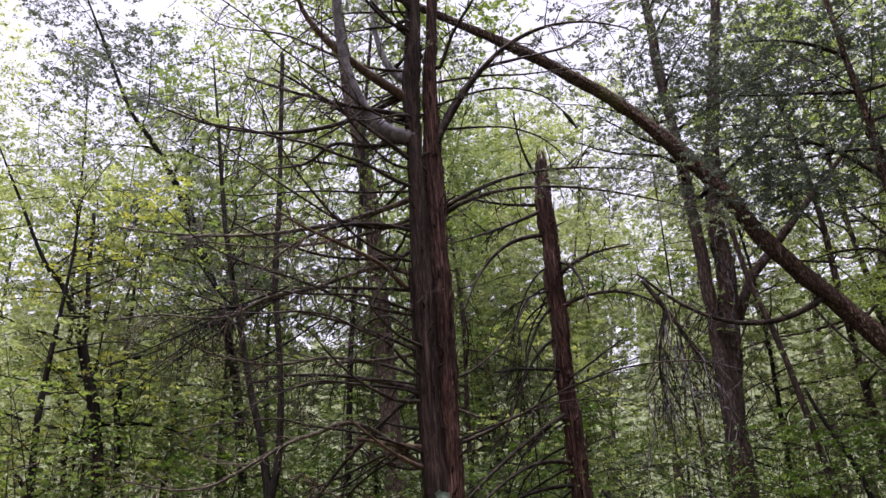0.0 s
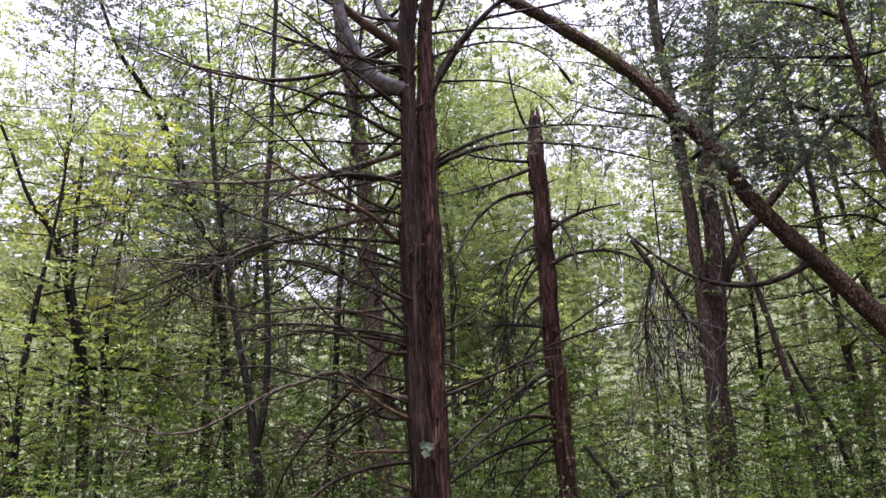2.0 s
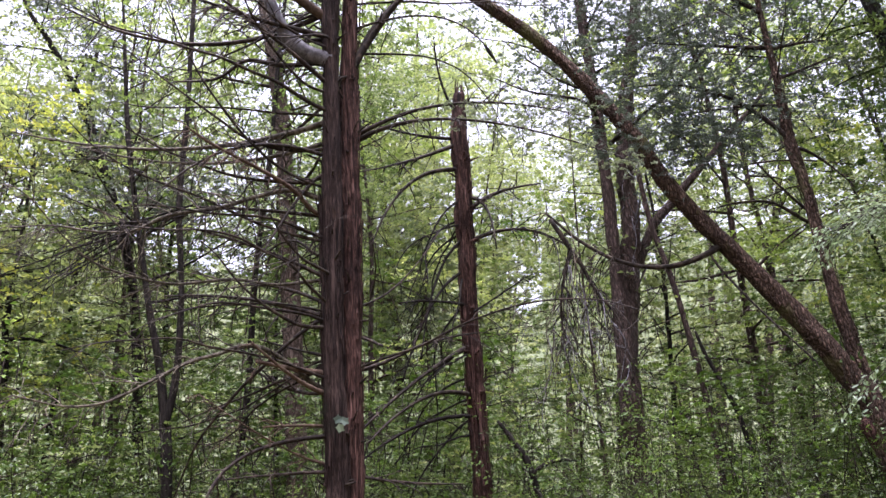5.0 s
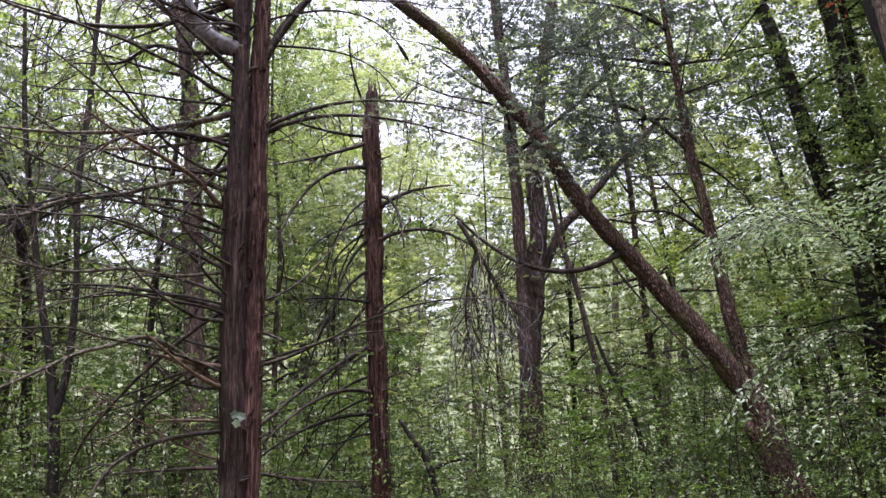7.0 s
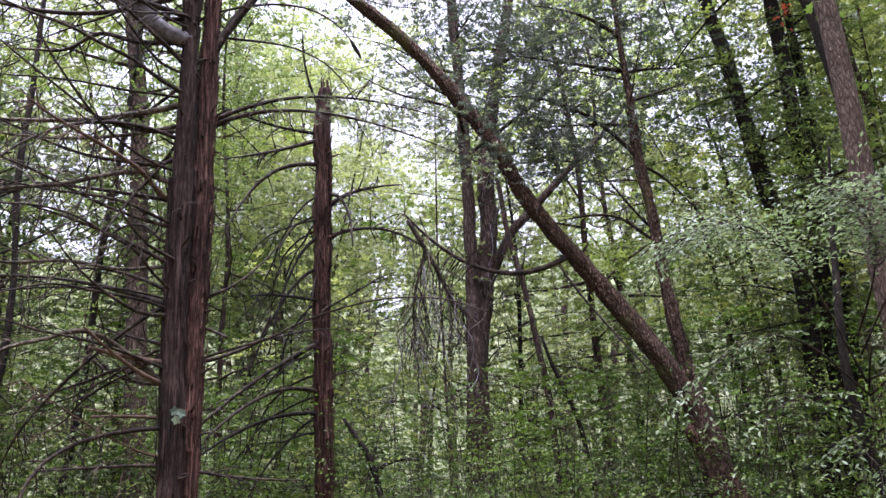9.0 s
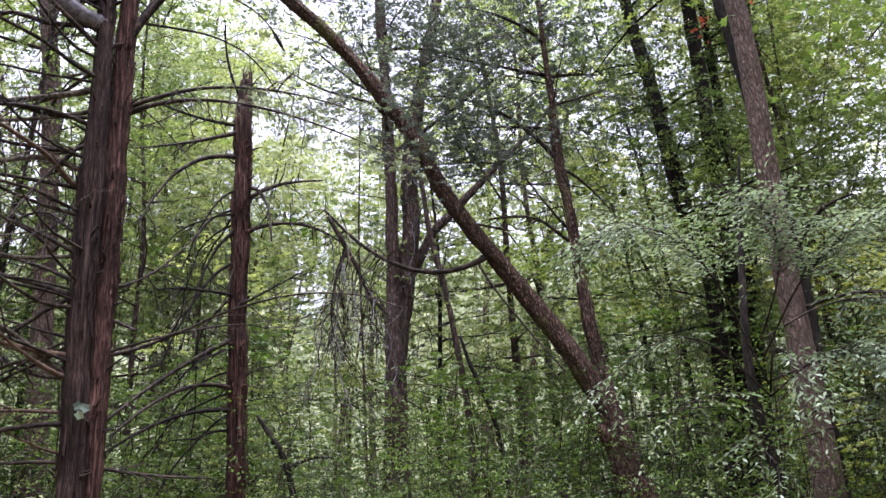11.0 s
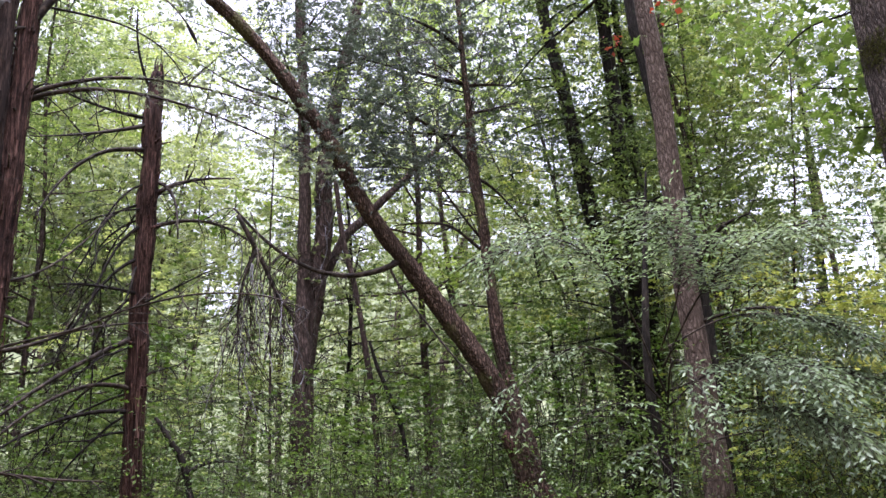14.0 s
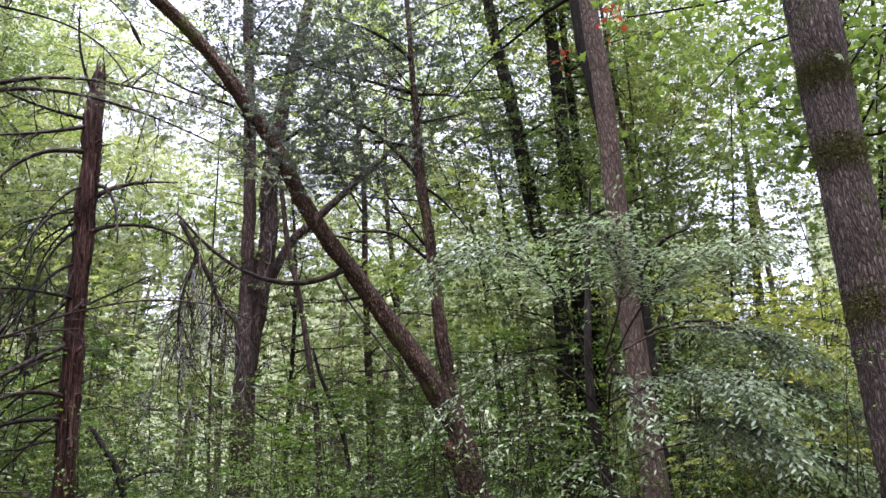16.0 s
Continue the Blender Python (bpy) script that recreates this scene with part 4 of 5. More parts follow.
TWIN = stem_tree("twin_tree", [[(4.14, 13.04, 3.34, 0.178), (4.16, 13.04, 4.07, 0.173), (4.17, 13.05, 4.82, 0.136), (4.19, 13.05, 5.61, 0.110), (4.22, 13.06, 6.62, 0.104), (4.22, 13.07, 7.58, 0.102), (4.21, 13.09, 8.81, 0.096), (4.18, 13.11, 10.23, 0.090), (4.19, 13.13, 11.74, 0.084)], [(4.27, 13.10, 4.08, 0.119), (4.35, 13.12, 4.84, 0.153), (4.47, 13.12, 5.63, 0.164), (4.58, 13.12, 6.45, 0.168), (4.60, 13.16, 7.31, 0.154), (4.75, 13.15, 8.43, 0.132), (5.00, 13.12, 9.59, 0.117), (5.25, 13.07, 10.80, 0.102)], [(4.67, 13.28, 5.69, 0.076), (5.00, 13.34, 6.33, 0.077), (5.41, 13.33, 6.77, 0.072), (5.88, 13.30, 7.27, 0.067), (6.36, 13.24, 7.77, 0.054)]], GREY, "large twin-stemmed tree with grey-brown flaking bark hung with dead vines", seed=41, top=15, sides=34, depth=0.09, lumps=0.12, branches=16,
          leaves=((7.5, 15, 22, 2.6, 6, 90, 0.3, 0.08, NEEDLE, {"tilt": 1.0}),))
rng = np.random.default_rng(411)
TWIN_STEM = [(4.27, 13.10, 4.08, 0.119), (4.47, 13.12, 5.63, 0.164), (4.60, 13.16, 7.31, 0.154), (5.00, 13.12, 9.59, 0.117)]
for k in range(34):
    z = rng.uniform(3.9, 8.4)
    x, y, r = axis_at(TWIN_STEM, z)
    a = rng.uniform(-2.9, -0.3)
    rows = wander(rng, (x + math.cos(a) * r, y + math.sin(a) * r, z), (math.cos(a) * 0.5, math.sin(a) * 0.5, rng.choice((-1.0, 0.7))), rng.uniform(0.4, 1.3), rng.uniform(0.006, 0.013), 0.004, 0.02, 0.4, 8)
    limb_part("vine", tuple(TWIN.location), TWIN, rows, (WEATHERED, GREYLIMB, DEADWOOD)[k % 3], 4, 0.3, 4200 + k, "dead vine clinging to the stem", droop=0.1, sides=5, thick=0.005)
stem_tree("background_tree", [[(-1.06, 13.48, 3.80, 0.161), (-1.11, 13.47, 4.90, 0.156), (-1.16, 13.47, 6.06, 0.151), (-1.19, 13.46, 7.08, 0.145), (-1.26, 13.46, 8.37, 0.135), (-1.42, 13.44, 9.74, 0.128), (-1.58, 13.42, 10.95, 0.121)]], PALE, "tall pinkish-brown trunk with few branches behind the dead cedar", seed=42, top=16, sides=28, branches=8, leaves=((5.6, 16, 20, 2.6, 5, 60, 0.35, 0.085, GREEN, {"bare": 0.05}),))
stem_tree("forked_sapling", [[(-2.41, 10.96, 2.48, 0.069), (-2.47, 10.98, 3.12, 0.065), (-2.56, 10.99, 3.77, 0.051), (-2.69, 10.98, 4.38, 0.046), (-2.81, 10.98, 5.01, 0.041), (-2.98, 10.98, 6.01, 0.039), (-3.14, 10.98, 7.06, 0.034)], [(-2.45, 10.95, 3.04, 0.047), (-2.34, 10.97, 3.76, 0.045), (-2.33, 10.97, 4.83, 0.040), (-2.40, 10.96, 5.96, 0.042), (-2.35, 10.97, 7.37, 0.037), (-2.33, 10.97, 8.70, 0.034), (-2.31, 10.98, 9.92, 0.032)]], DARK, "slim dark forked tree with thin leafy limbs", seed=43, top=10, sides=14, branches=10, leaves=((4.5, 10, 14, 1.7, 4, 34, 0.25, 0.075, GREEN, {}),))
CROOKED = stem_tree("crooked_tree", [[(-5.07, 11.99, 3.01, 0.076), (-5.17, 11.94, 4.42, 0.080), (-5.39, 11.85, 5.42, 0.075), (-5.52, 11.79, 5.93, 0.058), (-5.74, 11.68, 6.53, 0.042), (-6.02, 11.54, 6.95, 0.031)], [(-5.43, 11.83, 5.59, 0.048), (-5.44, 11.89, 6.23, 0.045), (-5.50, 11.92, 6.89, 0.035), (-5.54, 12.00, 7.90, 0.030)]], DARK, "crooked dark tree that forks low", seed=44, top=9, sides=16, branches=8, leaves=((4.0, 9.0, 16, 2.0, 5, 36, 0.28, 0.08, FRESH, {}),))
v, f = leaf_cloud(np.random.default_rng(441), [(-4.91, 11.62, 3.75)], 24, 0.09, 0.09, flat=1.5, tilt=1.2, slim=0.6)
part("red_leaves", v - np.array(CROOKED.location), f, WITHERED, CROOKED, "bunch of withered rust-red leaves", False)
stem_tree("crooked_tree", [[(-5.26, 12.99, 4.13, 0.050), (-5.31, 12.97, 5.01, 0.048), (-5.25, 12.99, 5.85, 0.041), (-5.22, 13.01, 6.52, 0.030)]], DARK, "slim crooked dark tree", seed=45, top=8, sides=12, branches=4, leaves=((4.5, 8, 8, 1.4, 4, 34, 0.25, 0.08, GREEN, {}),))
stem_tree("sapling", [[(-5.39, 10.74, 2.77, 0.045), (-5.42, 10.72, 4.18, 0.044), (-5.37, 10.75, 5.09, 0.037), (-5.30, 10.78, 5.82, 0.027), (-5.24, 10.81, 6.58, 0.020)]], DARK, "thin dark slanting sapling", seed=46, top=8, sides=10, branches=4, leaves=((4.5, 8, 9, 1.4, 4, 34, 0.25, 0.08, FRESH, {}),))
stem_tree("snag", [[(-5.88, 11.61, 2.86, 0.068), (-5.90, 11.60, 3.47, 0.069), (-5.86, 11.62, 3.73, 0.054)], [(-5.88, 11.61, 3.43, 0.027), (-5.62, 11.53, 3.55, 0.023), (-5.29, 11.45, 3.64, 0.011)], [(-5.88, 11.61, 3.54, 0.034), (-6.09, 11.68, 3.79, 0.031), (-6.31, 11.73, 4.01, 0.024)]], RED_CEDAR, "short reddish broken stump with two bare arms", seed=47, sides=14, branches=0)
stem_tree("slanting_tree", [[(-4.11, 15.48, 5.76, 0.085), (-4.36, 15.41, 7.09, 0.082), (-4.70, 15.31, 8.25, 0.078), (-5.02, 15.21, 9.21, 0.079), (-5.43, 15.07, 10.24, 0.069), (-5.89, 14.89, 11.09, 0.052), (-6.29, 14.73, 11.75, 0.040)], [(-4.96, 15.23, 9.09, 0.051), (-5.13, 15.17, 9.96, 0.046), (-5.05, 15.20, 11.02, 0.035)]], DARK, "dark slanting tree with a forked top", seed=48, top=15, sides=14, branches=12, leaves=((6.6, 15, 26, 2.4, 5, 160, 0.26, 0.08, NEEDLE, {"tilt": 1.0}),))
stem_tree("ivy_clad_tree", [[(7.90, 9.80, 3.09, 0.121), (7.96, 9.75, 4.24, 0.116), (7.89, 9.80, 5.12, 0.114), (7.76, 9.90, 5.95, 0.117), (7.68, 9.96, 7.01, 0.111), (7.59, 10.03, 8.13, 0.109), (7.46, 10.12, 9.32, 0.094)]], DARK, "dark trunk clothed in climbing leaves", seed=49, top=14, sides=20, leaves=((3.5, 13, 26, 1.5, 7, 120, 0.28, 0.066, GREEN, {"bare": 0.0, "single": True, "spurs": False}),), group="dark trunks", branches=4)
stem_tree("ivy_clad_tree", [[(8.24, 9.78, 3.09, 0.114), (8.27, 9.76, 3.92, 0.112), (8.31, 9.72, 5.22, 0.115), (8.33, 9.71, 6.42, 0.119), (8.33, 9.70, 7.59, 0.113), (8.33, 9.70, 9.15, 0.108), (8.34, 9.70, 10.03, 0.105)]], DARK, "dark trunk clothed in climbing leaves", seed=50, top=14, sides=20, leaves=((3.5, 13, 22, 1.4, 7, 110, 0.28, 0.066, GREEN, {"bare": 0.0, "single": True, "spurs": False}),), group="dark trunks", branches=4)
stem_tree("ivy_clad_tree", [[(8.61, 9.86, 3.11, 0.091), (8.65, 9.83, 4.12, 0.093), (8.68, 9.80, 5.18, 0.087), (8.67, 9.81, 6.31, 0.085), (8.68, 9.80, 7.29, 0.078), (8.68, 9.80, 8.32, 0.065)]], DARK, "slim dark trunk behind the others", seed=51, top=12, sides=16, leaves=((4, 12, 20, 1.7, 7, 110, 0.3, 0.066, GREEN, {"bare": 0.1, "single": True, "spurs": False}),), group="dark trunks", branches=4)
PALE_TREE = stem_tree("pale_tree", [[(6.81, 7.05, 1.58, 0.152), (6.81, 7.05, 2.52, 0.139), (6.79, 7.06, 3.52, 0.135), (6.79, 7.06, 4.31, 0.129), (6.80, 7.06, 4.93, 0.125), (6.81, 7.04, 5.87, 0.121), (6.81, 7.04, 6.79, 0.118), (6.79, 7.06, 7.61, 0.114)]], PALE, "straight pale grey-brown trunk with blotched lichen", seed=52, top=15, sides=36, depth=0.05, lumps=0.05, leaves=((8.8, 15, 14, 3.0, 5, 50, 0.35, 0.09, GREEN, {}),))
for i, rows in enumerate(([(6.79, 7.06, 3.99, 0.033), (6.85, 7.00, 4.00, 0.029), (6.89, 6.77, 4.23, 0.025), (6.95, 6.53, 4.42, 0.022), (7.05, 6.23, 4.47, 0.012)], [(6.79, 7.06, 3.45, 0.029), (6.86, 7.00, 3.45, 0.025), (6.97, 6.51, 3.47, 0.018), (7.05, 6.06, 3.38, 0.014), (7.07, 5.75, 3.25, 0.008)])):
    limb_part("branch", tuple(PALE_TREE.location), PALE_TREE, rows, DEADWOOD, 10, 0.5, 520 + i)
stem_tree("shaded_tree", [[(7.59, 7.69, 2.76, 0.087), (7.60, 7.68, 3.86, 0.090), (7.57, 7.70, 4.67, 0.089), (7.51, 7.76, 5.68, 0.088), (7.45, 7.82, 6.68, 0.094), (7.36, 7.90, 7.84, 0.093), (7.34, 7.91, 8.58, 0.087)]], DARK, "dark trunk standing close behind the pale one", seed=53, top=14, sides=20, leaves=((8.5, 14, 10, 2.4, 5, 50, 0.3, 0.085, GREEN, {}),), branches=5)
stem_tree("distant_tree", [[(18.94, 15.07, 6.14, 0.137), (18.97, 15.02, 7.08, 0.123), (19.03, 14.95, 8.36, 0.109), (19.12, 14.84, 9.67, 0.095)]], DARK, "dark far trunk against the bright sky", seed=54, top=15, sides=10, branches=10, leaves=((8, 15, 10, 2.0, 5, 40, 0.4, 0.11, GREEN, {}),))
stem_tree("distant_tree", [[(20.76, 15.99, 6.47, 0.090), (20.77, 15.97, 7.48, 0.083), (20.78, 15.97, 8.70, 0.076)]], GREY, "thin grey far trunk against the bright sky", seed=55, top=14, sides=10, branches=6)
stem_tree("leaning_pole", [[(5.06, 12.29, 3.21, 0.047), (4.95, 12.33, 4.28, 0.044), (4.82, 12.38, 5.22, 0.045), (4.67, 12.44, 6.00, 0.042), (4.57, 12.47, 7.02, 0.038)]], GREY, "thin greenish leaning pole of a young tree", seed=56, sides=10, branches=6)
stem_tree("dead_pole", [[(4.97, 11.02, 2.72, 0.035), (4.81, 11.09, 3.28, 0.032), (4.67, 11.15, 3.69, 0.028), (4.59, 11.18, 4.02, 0.020)]], DARK, "thin dark broken pole", seed=57, sides=8)
stem_tree("dead_pole", [[(1.88, 9.89, 2.19, 0.039), (1.70, 9.92, 2.54, 0.033), (1.55, 9.94, 2.78, 0.020)], [(1.88, 9.88, 2.14, 0.026), (2.00, 9.84, 2.24, 0.024), (2.18, 9.80, 2.29, 0.019), (2.40, 9.77, 2.27, 0.010)]], DARK, "dark dead limb propped among the shrubs", seed=58, sides=8)


def furrowed_oak():
    rng = np.random.default_rng(61)
    stem = grounded([(6.89, 4.28, 1.91, 0.200), (6.90, 4.27, 2.60, 0.206), (6.91, 4.25, 3.59, 0.210), (6.92, 4.24, 4.78, 0.218), (6.94, 4.21, 6.08, 0.227)], 1.35, 15)
    at = (stem[1][0], stem[1][1], 0)
    tree = thing("oak_tree", at, "stout tree with furrowed grey bark, moss bands and lichen flecks", "tree")
    s = Soup(at)
    s.add(*tube(stem, 0.08, 104, rng, 44, 0.06, 0.03))
    s.make("trunk", OAK, tree)
    limbs = [Soup(at)]
    v, f = crown(rng, limbs, stem, 8.5, 15, 12, 3.4, 5, 50, 0.4, 0.11, 0.5)
    for limb in limbs:
        limb.make("limb", OAK, tree)
    part("crown", v - np.array(at), f, FRESH, tree, "", False)
    moss = Soup(at)
    for z0 in (3.05, 5.25, 4.45):
        n = 1500
        z = z0 + rng.normal(0, 0.09, n)
        az = -2.5 + rng.normal(0, 0.8, n)
        x, y, r = axis_at(stem, z)
        c = np.stack([x + np.cos(az) * r * 1.03, y + np.sin(az) * r * 1.03, z], 1)
        moss.add(*leaf_cloud(rng, c, 1, 0.006, 0.028, tilt=1.5))
    moss.make("moss", foliage("moss_tufts", [(0, (0.03, 0.035, 0.012)), (0.5, (0.05, 0.055, 0.018)), (1, (0.09, 0.085, 0.03))], 0.15, 0.9, 0.1), tree, "dark green moss bands", False)


furrowed_oak()


# ---- the maple boughs overhead ----
def maple_leaf_mesh():
    tips = [(90, 1.0), (66, 0.5), (40, 0.86), (18, 0.5), (-12, 0.7), (-48, 0.38), (-90, 0.2), (228, 0.38), (192, 0.7), (162, 0.5), (140, 0.86), (114, 0.5)]
    v = [(0, 0, 0)] + [(math.cos(radians(a)) * r * 0.5, math.sin(radians(a)) * r * 0.5, -0.10 * r * r) for a, r in tips]
    f = [(0, 1 + i, 1 + (i + 1) % 12) for i in range(12)]
    return mesh_of("maple_leaf", v, f, MAPLE, False)


def maple_boughs():
    rng = np.random.default_rng(71)
    at = (11.6, 4.2, 0)
    tree = thing("maple_tree", at, "young maple with broad light-green lobed leaves on thin drooping twigs", "tree")
    s = Soup(at)
    stem = [(11.6, 4.2, -0.2, 0.1), (11.5, 4.3, 2.5, 0.085), (11.3, 4.5, 5, 0.07), (11.1, 4.6, 7.5, 0.05), (11.0, 4.7, 9.5, 0.02)]
    s.add(*tube(stem, 0.1, 16, rng, 8, 0.05, 0.06))
    s.make("trunk", GREY, tree)
    mesh = maple_leaf_mesh()
    boughs = (
        [(8.34, 3.94, 6.94, 0.024), (7.93, 4.55, 6.52, 0.018), (7.64, 4.94, 6.32, 0.015), (7.34, 5.30, 6.25, 0.012), (7.01, 5.65, 5.86, 0.009)],
        arc((8.27, 4.09, 6.12), (8.17, 4.27, 6.40), (7.33, 4.71, 5.02), 0.020, 0.008),
        arc((8.41, 4.24, 6.96), (7.78, 5.47, 7.13), (6.82, 6.46, 7.23), 0.021, 0.010),
        [(8.26, 4.10, 5.60, 0.020), (8.10, 4.40, 5.47, 0.017), (7.90, 4.75, 5.01, 0.012), (7.61, 5.19, 5.09, 0.009)],
        [(8.48, 4.33, 5.25, 0.020), (8.34, 4.76, 5.17, 0.015), (8.18, 5.23, 5.63, 0.013), (7.91, 5.80, 5.92, 0.010)],
        arc((8.39, 3.84, 6.47), (8.07, 4.22, 6.31), (7.71, 4.28, 5.07), 0.023, 0.008),
    )
    n = 0
    for rows in boughs:
        bough = limb_part("branch", at, tree, rows, DARK, 9, 0.6, 710 + n, droop=0.12, sides=5, thick=0.003)
        c = curve_through(rows, 0.05)
        for _ in range(48):
            p = c[int(len(c) * (0.2 + 0.8 * rng.random()) * 0.999), :3] + rng.normal(0, 1, 3) * (0.32, 0.32, 0.22)
            leaf = new("leaf", mesh)
            leaf.parent = bough
            d = rng.uniform(0.13, 0.22)
            leaf.matrix_basis = Matrix.LocRotScale(Vector(p - np.array(at)), Euler((rng.normal(0, 0.5), rng.normal(0, 0.5), rng.uniform(0, 6.3))), (d, d, d))
        n += 1
    # the rest of its leaves
    more, base = Soup(at), np.array([q.co for q in mesh.vertices])
    fan = np.array([(0, 1 + i, 1 + (i + 1) % 12) for i in range(12)])
    for rows in boughs:
        c = curve_through(rows, 0.05)
        for _ in range(190):
            p = c[int(len(c) * (0.05 + 0.95 * rng.random()) * 0.999), :3] + rng.normal(0, 1, 3) * (0.5, 0.5, 0.34)
            turn = np.array(Euler((rng.normal(0, 0.55), rng.normal(0, 0.55), rng.uniform(0, 6.3))).to_matrix())
            more.add(p + rng.uniform(0.12, 0.2) * (base @ turn.T), fan)
    stuff(more.make("foliage", MAPLE, tree, "light-green lobed leaves", False))
    # two bunches that have turned red
    for p, k in (((6.57, 6.43, 7.19), 26), ((7.49, 8.51, 7.95), 16)):
        v, f = leaf_cloud(rng, [p], k, 0.07, 0.09, flat=1.5, tilt=1.2, slim=0.7)
        part("red_leaves", v - np.array(at), f, RUST, tree, "bunch of rust-red leaves", False)


maple_boughs()


# ---- the glossy-leaved understorey tree ----
LEAF_FAN = [(6, i, (i + 1) % 6) for i in range(6)]


def beech_leaf_mesh(material):
    v = [(0, -0.5, 0), (-0.18, -0.14, 0.06), (-0.16, 0.16, 0.05), (0, 0.5, -0.06), (0.16, 0.16, 0.05), (0.18, -0.14, 0.06), (0, 0.03, 0)]
    return mesh_of("leaf", v, LEAF_FAN, material, True)


def understorey_tree():
    rng = np.random.default_rng(81)
    at = (5.89, 6.66, 0)
    tree = thing("understorey_tree", at, "low spreading tree with layered sprays of glossy dark-green leaves", "tree")
    stem = [(at[0], at[1], -0.2, 0.07), (at[0] + 0.05, at[1], 1.2, 0.06), (at[0] - 0.05, at[1] + 0.1, 2.6, 0.045), (at[0] + 0.1, at[1] + 0.1, 4.0, 0.03), (at[0] + 0.2, at[1], 5.0, 0.012)]
    s = Soup(at)
    s.add(*tube(stem, 0.08, 14, rng, 7, 0.05, 0.08))
    s.make("trunk", DARK, tree)
    limbs = Soup(at)
    centres, ways = [], []
    for z, heading, reach, climb, sag, bend, shoots in (
        (2.57, -178, 1.78, 3.88, 2.58, 0.65, 150), (2.46, -173, 1.92, 2.07, 2.03, -0.05, 24), (2.24, -158, 1.75, 0.83, 0.90, -0.06, 12),
        (2.84, -90, 1.87, 1.96, 1.11, -0.09, 180), (2.46, -96, 1.94, 1.01, 1.03, 0.23, 190), (2.13, -93, 2.02, 0.75, 0.87, 0.44, 180),
        (3.01, -125, 1.21, 1.64, 0.62, 0.88, 150), (3.01, -51, 1.89, 1.17, 1.33, 0.21, 180), (1.92, -132, 1.41, 0.73, 0.90, -0.76, 12),
        (2.60, -46, 2.25, 0.96, 1.29, -0.09, 170), (2.00, -51, 2.20, 0.77, 1.04, -0.21, 150), (2.50, -120, 1.70, 1.31, 1.56, -0.14, 24),
    ):
        a = math.radians(heading)
        rows = []
        for t in (0.0, 0.3, 0.55, 0.8, 1.0):
            along, across = reach * t, bend * t * (1 - t)
            rows.append((at[0] + 0.03 + along * math.cos(a) - across * math.sin(a), at[1] - 0.04 + along * math.sin(a) + across * math.cos(a), z + climb * t - sag * t * t, 0.012 - 0.0095 * t))
        limbs.add(*tube(rows, 0.1, 6, rng, lumps=0.1))
        c = curve_through(rows, 0.04)
        for _ in range(shoots):
            k = max(1, int(len(c) * (0.4 + 0.6 * rng.random()) * 0.999))
            w = unit(unit(c[min(k + 1, len(c) - 1), :3] - c[k - 1, :3]) + rng.normal(0, 0.7, 3) * (1, 1, 0.3))
            shoot = wander(rng, c[k, :3], w, rng.uniform(0.3, 0.75), 0.003, 0.0015, 0.09, 0.14, 5)
            limbs.add(*tube(shoot, 0.12, 3))
            q = curve_through(shoot, 0.045)
            for i in range(2, len(q)):
                d = unit(q[i, :3] - q[i - 1, :3])
                side = unit(np.cross(d, (0, 0, 1.0))) * (1 if i % 2 else -1)
                way = unit(d * 0.6 + side * 0.8 + (0, 0, -0.25) + rng.normal(0, 0.2, 3))
                centres.append(q[i, :3] + way * 0.045)
                ways.append(way)
    stuff(limbs.make("twigwork", DEADWOOD, tree))
    centres, ways = np.array(centres), np.array(ways)
    n = len(centres)
    nor = unit(rng.normal(0, 0.45, (n, 3)) + (0, 0, 1))
    side = unit(np.cross(ways, nor))
    nor = np.cross(side, ways)
    ln = rng.uniform(0.046, 0.074, n)
    mesh = beech_leaf_mesh(GLOSSY)
    base = np.array([v.co for v in mesh.vertices])
    pick = set(rng.permutation(n)[:260].tolist())
    bulk = Soup(at)
    faces = np.array(LEAF_FAN)
    for i in range(n):
        if i in pick:
            leaf = new("leaf", mesh)
            leaf.parent = tree
            m = Matrix((side[i], ways[i], nor[i])).transposed().to_4x4() @ Matrix.Scale(ln[i], 4)
            leaf.matrix_basis = Matrix.Translation(Vector(centres[i] - np.array(at))) @ m
        else:
            bulk.add(centres[i] + ln[i] * (base @ np.stack([side[i], ways[i], nor[i]])), faces)
    tagged(bulk.make("foliage", GLOSSY, tree, "layered glossy leaves"), kind="stuff")


understorey_tree()


# ---- undergrowth, saplings, wood behind ----
def shrub(name, at, height, width, seed, material, label, stems=7, per=9, count=13, spread=0.16, size=0.055, group=""):
    rng = np.random.default_rng(seed)
    ob = thing(name, at, label, "shrub", group)
    twigs, centres = Soup(), []
    for k in range(stems):
        az = rng.uniform(0, 6.3)
        rows = wander(rng, (rng.normal(0, 0.08), rng.normal(0, 0.08), -0.1), (math.cos(az) * width / height, math.sin(az) * width / height, 1.0), height * rng.uniform(0.75, 1.1), 0.008, 0.0025, 0.02, 0.16, 6)
        twigs.add(*tube(rows, height / 9, 5))
        c = curve_through(rows, 0.06)
        for _ in range(per):
            q = c[int(len(c) * (0.25 + 0.75 * rng.random()) * 0.999), :3]
            e = q + rng.normal(0, 1, 3) * (width * 0.3, width * 0.3, height * 0.06)
            twigs.add(*tube([(*q, 0.005), (*e, 0.002)], 0.9, 3, close=False))
            centres.append(e)
    stuff(twigs.make("twigwork", DEADWOOD, ob))
    v, f = leaf_cloud(rng, centres, count, spread, size, flat=0.5, tilt=0.55, slim=0.55, tight=0.5)
    stuff(part("foliage", v, f, material, ob, "", False))
    return ob


